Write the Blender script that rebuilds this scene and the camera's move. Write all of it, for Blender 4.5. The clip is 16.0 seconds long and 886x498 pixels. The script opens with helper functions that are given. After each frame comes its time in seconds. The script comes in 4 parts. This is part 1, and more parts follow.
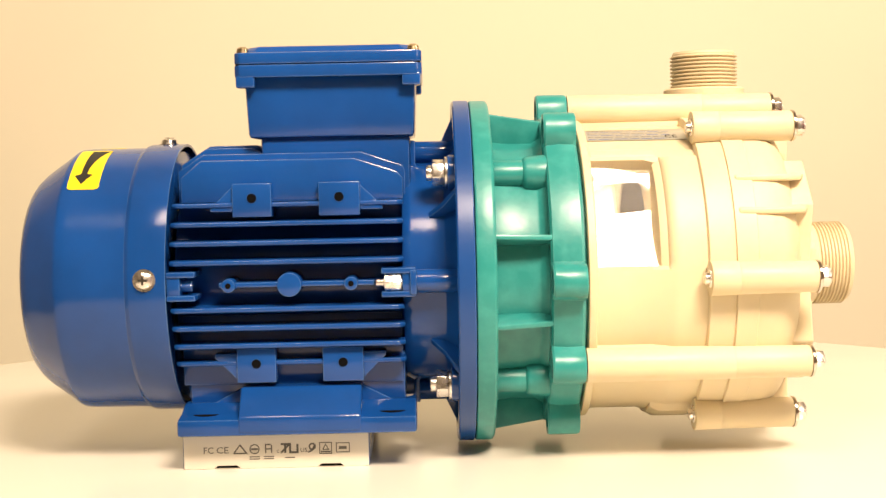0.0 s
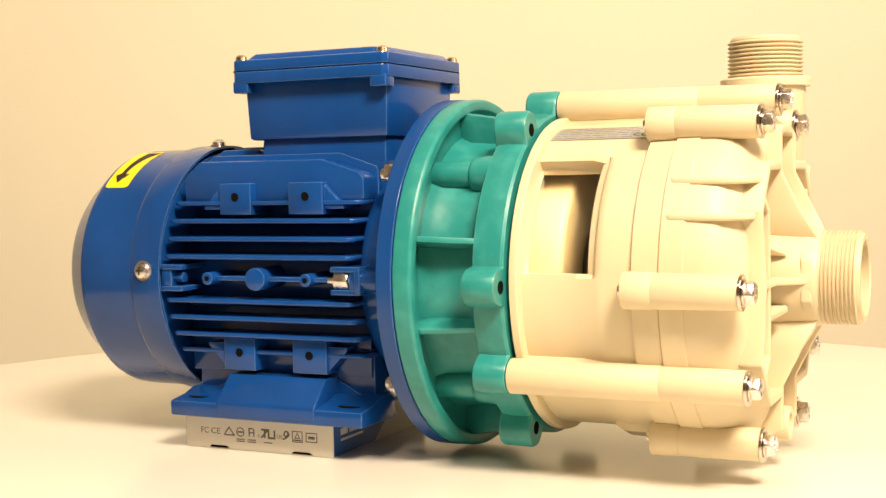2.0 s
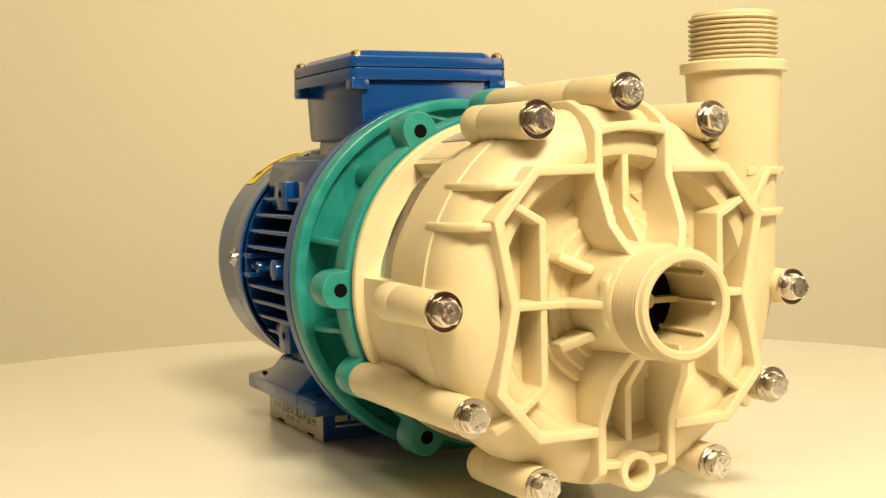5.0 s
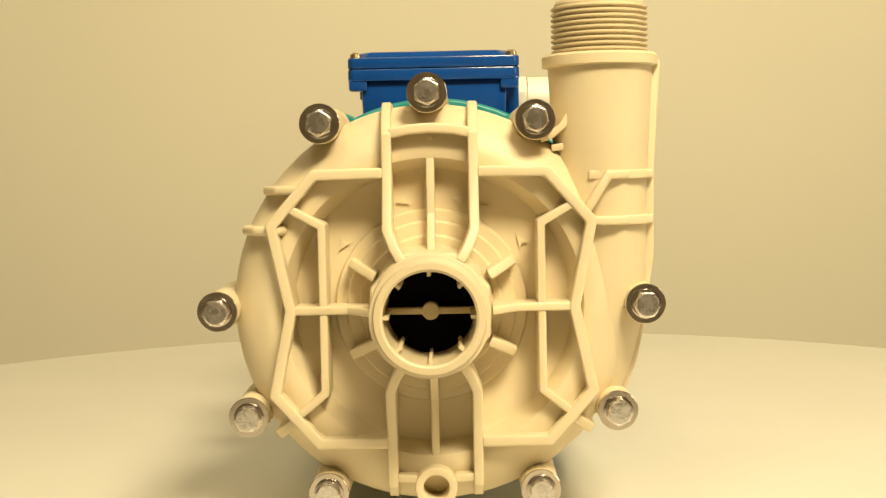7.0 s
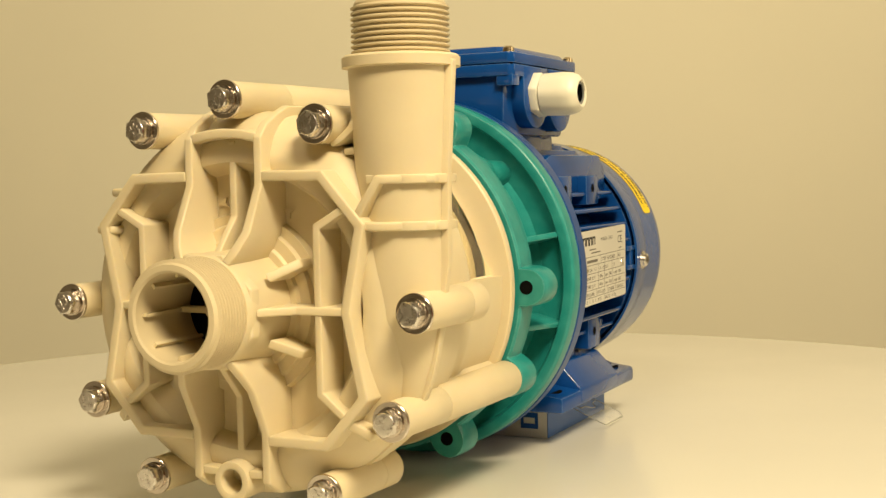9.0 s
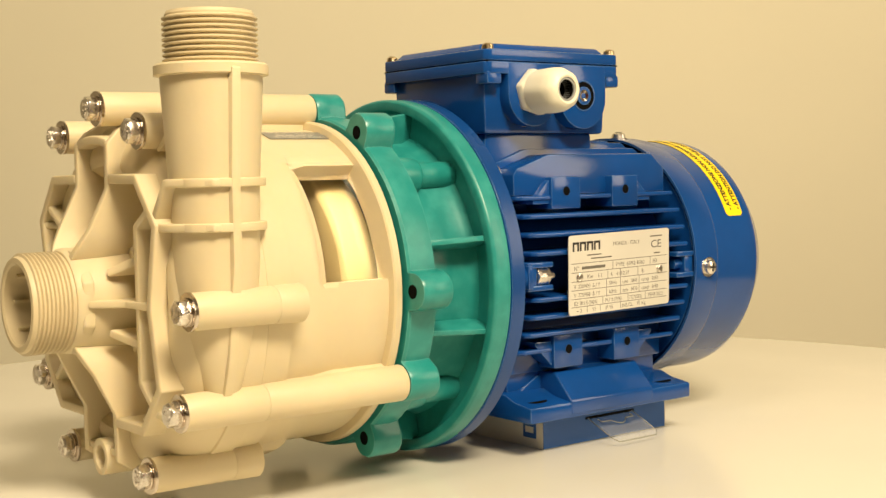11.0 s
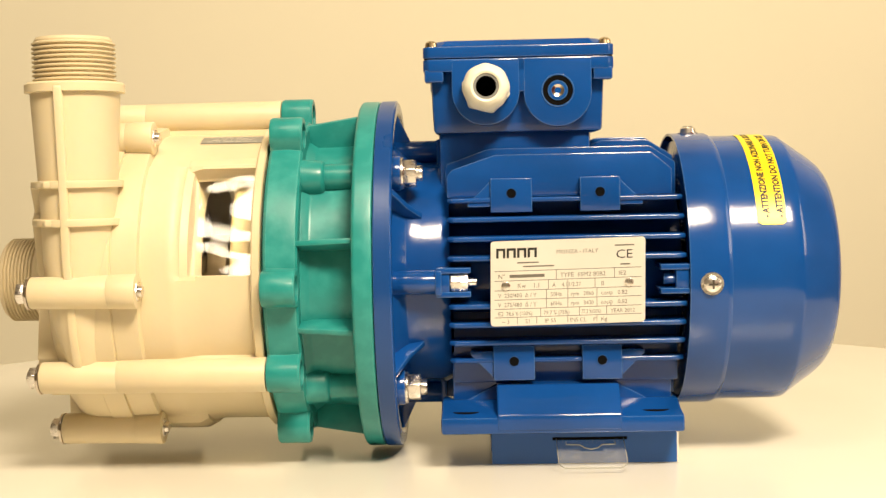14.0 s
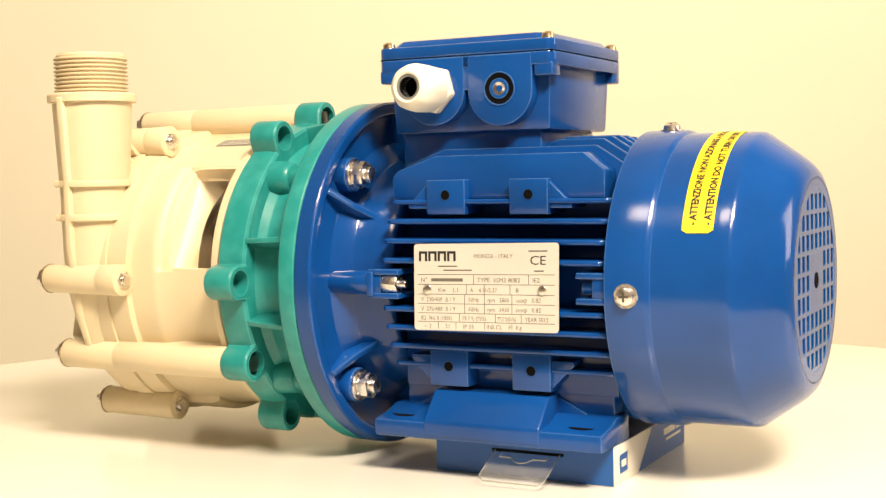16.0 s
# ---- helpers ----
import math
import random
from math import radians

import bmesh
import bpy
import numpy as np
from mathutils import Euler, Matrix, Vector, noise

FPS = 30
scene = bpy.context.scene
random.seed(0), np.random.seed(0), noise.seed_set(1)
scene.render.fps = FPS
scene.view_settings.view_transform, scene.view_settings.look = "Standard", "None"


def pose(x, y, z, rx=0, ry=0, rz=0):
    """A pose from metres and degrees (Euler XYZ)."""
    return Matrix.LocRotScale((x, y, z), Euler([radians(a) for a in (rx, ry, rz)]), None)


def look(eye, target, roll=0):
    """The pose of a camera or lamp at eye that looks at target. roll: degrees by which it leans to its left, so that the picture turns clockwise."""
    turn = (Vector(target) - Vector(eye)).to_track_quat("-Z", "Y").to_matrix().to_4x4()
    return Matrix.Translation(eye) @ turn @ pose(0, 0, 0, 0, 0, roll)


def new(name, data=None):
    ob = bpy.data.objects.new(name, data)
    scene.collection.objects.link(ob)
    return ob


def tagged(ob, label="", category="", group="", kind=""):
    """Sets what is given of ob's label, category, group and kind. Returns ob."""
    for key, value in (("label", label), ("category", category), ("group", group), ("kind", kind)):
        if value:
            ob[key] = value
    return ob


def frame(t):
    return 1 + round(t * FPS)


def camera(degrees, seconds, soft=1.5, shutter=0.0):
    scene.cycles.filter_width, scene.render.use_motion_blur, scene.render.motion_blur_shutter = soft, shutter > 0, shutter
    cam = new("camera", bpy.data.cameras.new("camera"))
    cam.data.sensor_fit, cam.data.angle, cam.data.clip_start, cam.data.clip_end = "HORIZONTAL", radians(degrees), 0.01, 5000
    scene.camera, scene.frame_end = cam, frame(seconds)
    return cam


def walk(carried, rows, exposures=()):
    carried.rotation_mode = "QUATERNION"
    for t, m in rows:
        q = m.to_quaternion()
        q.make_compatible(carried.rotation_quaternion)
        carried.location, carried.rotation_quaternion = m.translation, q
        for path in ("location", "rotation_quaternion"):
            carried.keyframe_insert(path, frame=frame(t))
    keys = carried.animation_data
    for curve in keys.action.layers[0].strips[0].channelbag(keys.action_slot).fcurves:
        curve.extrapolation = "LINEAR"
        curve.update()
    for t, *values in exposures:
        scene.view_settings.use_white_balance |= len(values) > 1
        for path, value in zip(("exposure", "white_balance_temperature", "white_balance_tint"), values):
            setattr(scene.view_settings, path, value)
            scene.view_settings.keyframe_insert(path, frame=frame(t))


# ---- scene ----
cam = camera(37.94, 16.0, soft=1.4)
view = (pose(0, -0.7451, 0.1582, 0, 0, -0.6587) @ pose(0, 0, 0, 86.56, 0, 0) @ pose(0, 0, 0, 0, 0, -1.19))
walk(cam, [(0, view), (16, view)],
     exposures=[(0, -0.03, 6500, 22), (1.5, -0.03, 6500, 21), (3.2, -0.25, 6610, 11.5), (5.3, -0.5, 6900, 5.5), (7.0, -0.62, 6900, 3.5),
                (9.0, -0.78, 6930, 5.2), (9.7, -0.88, 6930, 7.2), (11.8, -0.44, 6710, 9.8), (13.0, -0.57, 6710, 9.8), (13.8, -0.35, 6500, 12.5),
                (14.5, -0.2, 6350, 15.5), (16, 0.08, 6180, 17.5)])

# ------------------------------------------------------------------ light
world = bpy.data.worlds.new("world")
scene.world = world
world.use_nodes = True
world.node_tree.nodes["Background"].inputs["Color"].default_value = (1.0, 0.86, 0.62, 1)
world.node_tree.nodes["Background"].inputs["Strength"].default_value = 0.02


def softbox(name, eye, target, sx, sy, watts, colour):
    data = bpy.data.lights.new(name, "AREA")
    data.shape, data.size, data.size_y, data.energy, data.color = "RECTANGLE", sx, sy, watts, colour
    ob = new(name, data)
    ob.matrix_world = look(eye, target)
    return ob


WARM = (1.0, 0.83, 0.58)
# two wide lamps high behind the camera, whose reflections cross the window panes and the cowl
softbox("lamp_right", (0.42, -1.13, 1.26), (0, 0, 0.12), 0.5, 0.3, 58, WARM)
softbox("lamp_left", (-0.36, -0.94, 1.36), (0, 0, 0.12), 0.42, 0.28, 8, WARM)
# weaker tall side fill, added without a known source to brighten the cowl's end
softbox("side_fill", (1.35, -0.45, 0.62), (0, 0, 0.1), 0.5, 0.7, 8, WARM)

# ------------------------------------------------------------------ materials


def material(name, colour, rough=0.5, metal=0.0, grain=300.0, vary=0.08, bump=0.05, coat=0.0, wear=None, rough_vary=0.1, stain=18.0, spec=0.5, edge=None, edge_amount=0.3):
    """Paint, plastic or metal: two scales of variation in colour, a fine bump, and optional worn tint."""
    m = bpy.data.materials.new(name)
    m.use_nodes = True
    nt = m.node_tree
    bsdf = nt.nodes["Principled BSDF"]
    bsdf.inputs["Metallic"].default_value = metal
    bsdf.inputs["Coat Weight"].default_value = coat
    bsdf.inputs["Coat Roughness"].default_value = 0.12
    bsdf.inputs["Specular IOR Level"].default_value = spec
    tc = nt.nodes.new("ShaderNodeTexCoord")
    fine = nt.nodes.new("ShaderNodeTexNoise")
    fine.inputs["Scale"].default_value, fine.inputs["Detail"].default_value = grain, 4
    big = nt.nodes.new("ShaderNodeTexNoise")
    big.inputs["Scale"].default_value, big.inputs["Detail"].default_value = stain, 6
    nt.links.new(tc.outputs["Object"], fine.inputs["Vector"])
    nt.links.new(tc.outputs["Object"], big.inputs["Vector"])
    mix = nt.nodes.new("ShaderNodeMix")
    mix.data_type = "RGBA"
    a = [max(0, c * (1 - vary)) for c in colour]
    b = [min(1, c * (1 + vary)) for c in colour]
    if wear:
        b = list(wear)
    ramp = nt.nodes.new("ShaderNodeMapRange")
    ramp.inputs["From Min"].default_value, ramp.inputs["From Max"].default_value = (0.35, 0.65) if not wear else (0.45, 0.76)
    mix.inputs["A"].default_value, mix.inputs["B"].default_value = (*a, 1), (*b, 1)
    nt.links.new(big.outputs["Fac"], ramp.inputs["Value"])
    nt.links.new(ramp.outputs["Result"], mix.inputs["Factor"])
    # pale tint along edges: rubbed chips, and glints painted into the colour
    if edge:
        geo, sharp, rub_glint = nt.nodes.new("ShaderNodeNewGeometry"), nt.nodes.new("ShaderNodeMapRange"), nt.nodes.new("ShaderNodeMix")
        rub_glint.data_type = "RGBA"
        soft_, dot, chip_glint = nt.nodes.new("ShaderNodeBevel"), nt.nodes.new("ShaderNodeVectorMath"), nt.nodes.new("ShaderNodeMath")
        soft_.samples, soft_.inputs["Radius"].default_value = 4, 0.0009
        dot.operation = "DOT_PRODUCT"
        nt.links.new(soft_.outputs["Normal"], dot.inputs[0])
        nt.links.new(geo.outputs["Normal"], dot.inputs[1])
        sharp.inputs["From Min"].default_value, sharp.inputs["From Max"].default_value = 0.985, 0.90
        sharp.inputs["To Max"].default_value = edge_amount * 2
        chip_glint.operation = "MULTIPLY"
        nt.links.new(dot.outputs["Value"], sharp.inputs["Value"])
        nt.links.new(sharp.outputs["Result"], chip_glint.inputs[0])
        nt.links.new(fine.outputs["Fac"], chip_glint.inputs[1])
        nt.links.new(chip_glint.outputs["Value"], rub_glint.inputs["Factor"])
        nt.links.new(mix.outputs["Result"], rub_glint.inputs["A"])
        rub_glint.inputs["B"].default_value = (*edge, 1)
        mix = rub_glint
    nt.links.new(mix.outputs["Result"], bsdf.inputs["Base Color"])
    rr = nt.nodes.new("ShaderNodeMapRange")
    rr.inputs["To Min"].default_value, rr.inputs["To Max"].default_value = max(0.02, rough - rough_vary), min(1, rough + rough_vary)
    nt.links.new(big.outputs["Fac"], rr.inputs["Value"])
    nt.links.new(rr.outputs["Result"], bsdf.inputs["Roughness"])
    bp = nt.nodes.new("ShaderNodeBump")
    bp.inputs["Strength"].default_value, bp.inputs["Distance"].default_value = bump, 0.0004
    nt.links.new(fine.outputs["Fac"], bp.inputs["Height"])
    nt.links.new(bp.outputs["Normal"], bsdf.inputs["Normal"])
    return m


# the pale edge colour carries edge glints as well as chipped paint
BLUE = material("blue_paint", (0.004, 0.056, 0.25), 0.15, grain=420, bump=0.1, vary=0.14, spec=0.5, rough_vary=0.05, edge=(0.18, 0.34, 0.55), edge_amount=0.38)
BLUE_FLANGE = material("blue_machined_paint", (0.003, 0.050, 0.22), 0.3, grain=500, bump=0.1)
GREEN = material("teal_plastic", (0.014, 0.25, 0.24), 0.34, grain=260, bump=0.25, wear=(0.032, 0.295, 0.28), stain=110, rough_vary=0.12, edge=(0.2, 0.5, 0.47), edge_amount=0.4)
CREAM = material("cream_polypropylene", (0.66, 0.565, 0.375), 0.48, grain=350, bump=0.1, vary=0.05)
_cream = CREAM.node_tree.nodes["Principled BSDF"]
_cream.inputs["Subsurface Weight"].default_value, _cream.inputs["Subsurface Scale"].default_value = 0.2, 0.003
_cream.inputs["Subsurface Radius"].default_value = (1.0, 0.8, 0.4)
# the casing's cream, darkened to carry the shading between threads
CREAM_THREAD_SHADE = material("cream_thread_shade", (0.61, 0.515, 0.335), 0.45, grain=350, bump=0.05, vary=0.05)
STEEL = material("zinc_steel", (0.76, 0.72, 0.68), 0.27, metal=1.0, grain=420, bump=0.5, stain=200)
WASHER = material("bright_washer_steel", (0.64, 0.57, 0.50), 0.18, metal=1.0, grain=500, bump=0.05, stain=160, rough_vary=0.05)
BRASS = material("yellow_zinc", (0.62, 0.50, 0.32), 0.25, metal=1.0, grain=500, bump=0.2, stain=160)
STEEL_DARK = material("dark_steel", (0.20, 0.19, 0.18), 0.3, metal=1.0, grain=700, bump=0.1)
# also used for discs and linings that paint in shade inside holes
BLACK = material("black_parts_and_shade", (0.004, 0.004, 0.004), 0.9, grain=300, spec=0.05)
# olive cream, its colour darkened for the dim interior behind the panes
CAN = material("olive_cream_in_shade", (0.50, 0.41, 0.22), 0.45, grain=300, vary=0.05)
HUB = material("oiled_brown_iron", (0.17, 0.125, 0.06), 0.4, metal=0.4, grain=300)
DARK_PLASTIC = material("dark_brown_plastic", (0.24, 0.18, 0.10), 0.25, grain=300)
WHITE_PLASTIC = material("white_nylon", (0.80, 0.76, 0.62), 0.4, grain=300, vary=0.03)
YELLOW = material("yellow_sticker", (0.92, 0.66, 0.01), 0.35, grain=300, vary=0.03)
INK = material("black_ink", (0.012, 0.012, 0.012), 0.5, grain=300)
INK_GREY = material("grey_ink", (0.13, 0.12, 0.10), 0.5, grain=300)
PLATE = material("plate_silver_white", (0.70, 0.68, 0.62), 0.42, metal=0.3, grain=900, vary=0.04)
CARD = material("white_card", (0.74, 0.70, 0.60), 0.55, grain=200, vary=0.03)
CARD_BLUE = material("blue_printed_card", (0.010, 0.095, 0.35), 0.35, grain=250, vary=0.05)
FOIL = material("grey_foil_label", (0.30, 0.31, 0.31), 0.35, metal=0.5, grain=400)
FOIL_LIGHT = material("pale_foil_label", (0.45, 0.45, 0.40), 0.3, metal=0.5, grain=400)
TABLE = material("white_laminate", (0.76, 0.74, 0.66), 0.2, grain=400, vary=0.02, bump=0.03, stain=3)
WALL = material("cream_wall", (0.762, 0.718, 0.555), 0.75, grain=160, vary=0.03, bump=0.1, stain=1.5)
# tone of the unseen walls and ceiling, set for fill light and reflections
DIM = material("unseen_wall_fill", (0.55, 0.51, 0.44), 0.8, grain=160, vary=0.05, stain=1.5)
# red for the added panels that only show as washer reflections
RED_REFLECTOR = material("red_reflector_paint", (0.55, 0.03, 0.025), 0.4, grain=120, vary=0.06)
FLOOR = material("grey_floor", (0.30, 0.26, 0.20), 0.5, grain=60)


def clear(name, tint, rough):
    m = bpy.data.materials.new(name)
    m.use_nodes = True
    b = m.node_tree.nodes["Principled BSDF"]
    b.inputs["Base Color"].default_value = (*tint, 1)
    b.inputs["Transmission Weight"].default_value = 1
    b.inputs["Roughness"].default_value = rough
    b.inputs["IOR"].default_value = 1.5
    return m


TAB = material("thin_clear_film", (0.8, 0.8, 0.78), 0.08, grain=200, vary=0.02, bump=0.02)
TAB.node_tree.nodes["Principled BSDF"].inputs["Alpha"].default_value = 0.14
PANE = clear("wavy_clear_plastic", (0.97, 0.96, 0.92), 0.04)
PANE.node_tree.nodes["Principled BSDF"].inputs["IOR"].default_value = 1.6
_tc, _nz, _bp = (PANE.node_tree.nodes.new(k) for k in ("ShaderNodeTexCoord", "ShaderNodeTexNoise", "ShaderNodeBump"))
_nz.inputs["Scale"].default_value, _nz.inputs["Detail"].default_value = 28, 1
_bp.inputs["Strength"].default_value, _bp.inputs["Distance"].default_value = 0.4, 0.003
_mp = PANE.node_tree.nodes.new("ShaderNodeMapping")
_mp.inputs["Rotation"].default_value, _mp.inputs["Scale"].default_value = (0, radians(14), 0), (0.8, 1.2, 2.0)
PANE.node_tree.links.new(_tc.outputs["Object"], _mp.inputs["Vector"])
PANE.node_tree.links.new(_mp.outputs["Vector"], _nz.inputs["Vector"])
PANE.node_tree.links.new(_nz.outputs["Fac"], _bp.inputs["Height"])
PANE.node_tree.links.new(_bp.outputs["Normal"], PANE.node_tree.nodes["Principled BSDF"].inputs["Normal"])

# ------------------------------------------------------------------ mesh helpers (millimetres, x along the shaft, z = 0 on the shaft)
BASE = -80.0      # foot underside, in shaft coordinates
AXIS = 0.1005     # shaft height over the table


def part(name, bm, mat, parent, label="", bevel=0.0, base=BASE, smooth=0.6, seg=2):
    """Links a bmesh in millimetres as one mesh object under a thing or a part."""
    if bevel:
        bmesh.ops.recalc_face_normals(bm, faces=bm.faces)
        bm.normal_update()
        es = [e for e in bm.edges if len(e.link_faces) == 2 and e.calc_face_angle(0) > 0.5]
        if es:
            bmesh.ops.bevel(bm, geom=es, offset=bevel, segments=seg, profile=0.5, affect="EDGES", clamp_overlap=True)
    bmesh.ops.recalc_face_normals(bm, faces=bm.faces)
    for f in bm.faces:
        f.smooth = True
    for e in bm.edges:
        e.smooth = not (len(e.link_faces) == 2 and e.calc_face_angle(0) > smooth)
    bmesh.ops.transform(bm, matrix=Matrix.Scale(0.001, 4) @ Matrix.Translation((0, 0, -base)), verts=bm.verts)
    me = bpy.data.meshes.new(name)
    bm.to_mesh(me)
    bm.free()
    me.materials.append(mat)
    ob = new(name, me)
    ob.parent = parent
    if label:
        tagged(ob, label)
    return ob


def B():
    return bmesh.new()


def box(bm, x0, x1, y0, y1, z0, z1):
    v = [bm.verts.new((x, y, z)) for x in (x0, x1) for y in (y0, y1) for z in (z0, z1)]
    for q in ((0, 1, 3, 2), (4, 6, 7, 5), (0, 4, 5, 1), (2, 3, 7, 6), (0, 2, 6, 4), (1, 5, 7, 3)):
        bm.faces.new([v[i] for i in q])
    return bm


def prism(bm, pts, place, d0, d1, pts2=None):
    """Extrudes a polygon; place(u, v, d) gives the point."""
    a = [bm.verts.new(place(u, v, d0)) for u, v in pts]
    b = [bm.verts.new(place(u, v, d1)) for u, v in (pts2 or pts)]
    n = len(pts)
    bm.faces.new(a)
    bm.faces.new(b[::-1])
    for i in range(n):
        bm.faces.new((a[i], b[i], b[(i + 1) % n], a[(i + 1) % n]))
    return bm


def along_x(u, v, d):
    return (d, u, v)


def along_y(u, v, d):
    return (u, d, v)


def along_z(u, v, d):
    return (u, v, d)


def ring_pts(r, n, cu=0.0, cv=0.0, turn=0.0):
    return [(cu + r * math.cos(2 * math.pi * i / n + turn), cv + r * math.sin(2 * math.pi * i / n + turn)) for i in range(n)]


def rod(bm, x0, x1, cy, cz, r, n=24, r1=None, turn=0.0):
    return prism(bm, ring_pts(r, n, cy, cz, turn), along_x, x0, x1, ring_pts(r1 or r, n, cy, cz, turn))


def lathe(bm, profile, n=96, cy=0.0, cz=0.0, closed=True, swell=None):
    """Turns (x, r) about the shaft. closed joins the last ring to the first."""
    rings = []
    for x, r in profile:
        ring = []
        for i in range(n):
            a = 2 * math.pi * i / n
            k = swell(a) if swell else 0
            ring.append(bm.verts.new((x, cy + (r + k * (r > 55)) * math.cos(a), cz + (r + k * (r > 55)) * math.sin(a))))
        rings.append(ring)
    m = len(rings)
    for j in range(m if closed else m - 1):
        p, q = rings[j], rings[(j + 1) % m]
        for i in range(n):
            bm.faces.new((p[i], p[(i + 1) % n], q[(i + 1) % n], q[i]))
    return bm


def lathe_z(bm, profile, n=48, cx=0.0, cy=0.0, closed=True):
    rings = [[bm.verts.new((cx + r * math.cos(2 * math.pi * i / n), cy + r * math.sin(2 * math.pi * i / n), z)) for i in range(n)] for z, r in profile]
    m = len(rings)
    for j in range(m if closed else m - 1):
        p, q = rings[j], rings[(j + 1) % m]
        for i in range(n):
            bm.faces.new((p[i], p[(i + 1) % n], q[(i + 1) % n], q[i]))
    return bm


def shell(bm, xs, n, r0, r1, solid, radius=None):
    """A tube wall between radii r0 and r1, cell by cell; solid(x, angle) leaves openings."""
    m = len(xs)
    rad = radius or (lambda x, a: (r0, r1))
    V = {}

    def vert(i, j, k):
        key = (i, j % n, k)
        if key not in V:
            a = 2 * math.pi * j / n
            r = rad(xs[i], a)[k]
            V[key] = bm.verts.new((xs[i], r * math.cos(a), r * math.sin(a)))
        return V[key]

    def on(i, j):
        return 0 <= i < m - 1 and solid((xs[i] + xs[i + 1]) / 2, 2 * math.pi * ((j % n) + 0.5) / n)

    for i in range(m - 1):
        for j in range(n):
            if not on(i, j):
                continue
            for k in (0, 1):
                bm.faces.new((vert(i, j, k), vert(i + 1, j, k), vert(i + 1, j + 1, k), vert(i, j + 1, k)))
            if not on(i - 1, j):
                bm.faces.new((vert(i, j, 0), vert(i, j, 1), vert(i, j + 1, 1), vert(i, j + 1, 0)))
            if not on(i + 1, j):
                bm.faces.new((vert(i + 1, j, 0), vert(i + 1, j, 1), vert(i + 1, j + 1, 1), vert(i + 1, j + 1, 0)))
            if not on(i, j - 1):
                bm.faces.new((vert(i, j, 0), vert(i, j, 1), vert(i + 1, j, 1), vert(i + 1, j, 0)))
            if not on(i, j + 1):
                bm.faces.new((vert(i, j + 1, 0), vert(i, j + 1, 1), vert(i + 1, j + 1, 1), vert(i + 1, j + 1, 0)))
    return bm


def strip(pts, width, closed=False):
    """The outline of a mitred band along a line of points."""
    n = len(pts)
    left, right = [], []
    for i in range(n):
        p = Vector(pts[i])
        d0 = (p - Vector(pts[i - 1])).normalized() if (i or closed) else None
        d1 = (Vector(pts[(i + 1) % n]) - p).normalized() if (i < n - 1 or closed) else None
        d0, d1 = d0 or d1, d1 or d0
        t = (d0 + d1).normalized()
        nn = Vector((-t.y, t.x)) * (width / 2 / max(0.4, t.dot(d1)))
        left.append(tuple(p + nn))
        right.append(tuple(p - nn))
    return left, right


def band(bm, pts, width, place, d0, d1, tops=None):
    """A wall of that width along points; tops gives its own height d1 at each point."""
    left, right = strip(pts, width)
    tops = tops or [d1] * len(pts)
    n = len(pts)
    a = [bm.verts.new(place(*p, d0)) for p in left]
    b = [bm.verts.new(place(*p, d0)) for p in right]
    c = [bm.verts.new(place(*p, t)) for p, t in zip(left, tops)]
    d = [bm.verts.new(place(*p, t)) for p, t in zip(right, tops)]
    for i in range(n - 1):
        j = i + 1
        bm.faces.new((a[i], a[j], c[j], c[i]))
        bm.faces.new((b[i], d[i], d[j], b[j]))
        bm.faces.new((c[i], c[j], d[j], d[i]))
        bm.faces.new((a[i], b[i], b[j], a[j]))
    bm.faces.new((a[0], c[0], d[0], b[0]))
    bm.faces.new((a[-1], b[-1], d[-1], c[-1]))
    bmesh.ops.recalc_face_normals(bm, faces=bm.faces)
    bm.normal_update()
    return bm


def lettering(name, body, size, mat, parent, place, base=BASE, label="", thick=0.06, centre=False, bold=0.0):
    """Built-in font turned into a mesh; place(u, v, d) maps millimetres on the label."""
    cu = bpy.data.curves.new("letters", "FONT")
    cu.body, cu.size, cu.extrude, cu.resolution_u, cu.offset = body, size, thick, 2, bold
    cu.align_x = "CENTER" if centre else "LEFT"
    tmp = new("letters", cu)
    bpy.context.view_layer.update()
    me = bpy.data.meshes.new_from_object(tmp.evaluated_get(bpy.context.evaluated_depsgraph_get()))
    bpy.data.objects.remove(tmp)
    bpy.data.curves.remove(cu)
    for v in me.vertices:
        x, y, z = place(*v.co)
        v.co = (x * 0.001, y * 0.001, (z - base) * 0.001)
    me.materials.clear()
    me.materials.append(mat)
    me.name = name
    ob = new(name, me)
    ob.parent = parent
    if label:
        tagged(ob, label)
    return ob


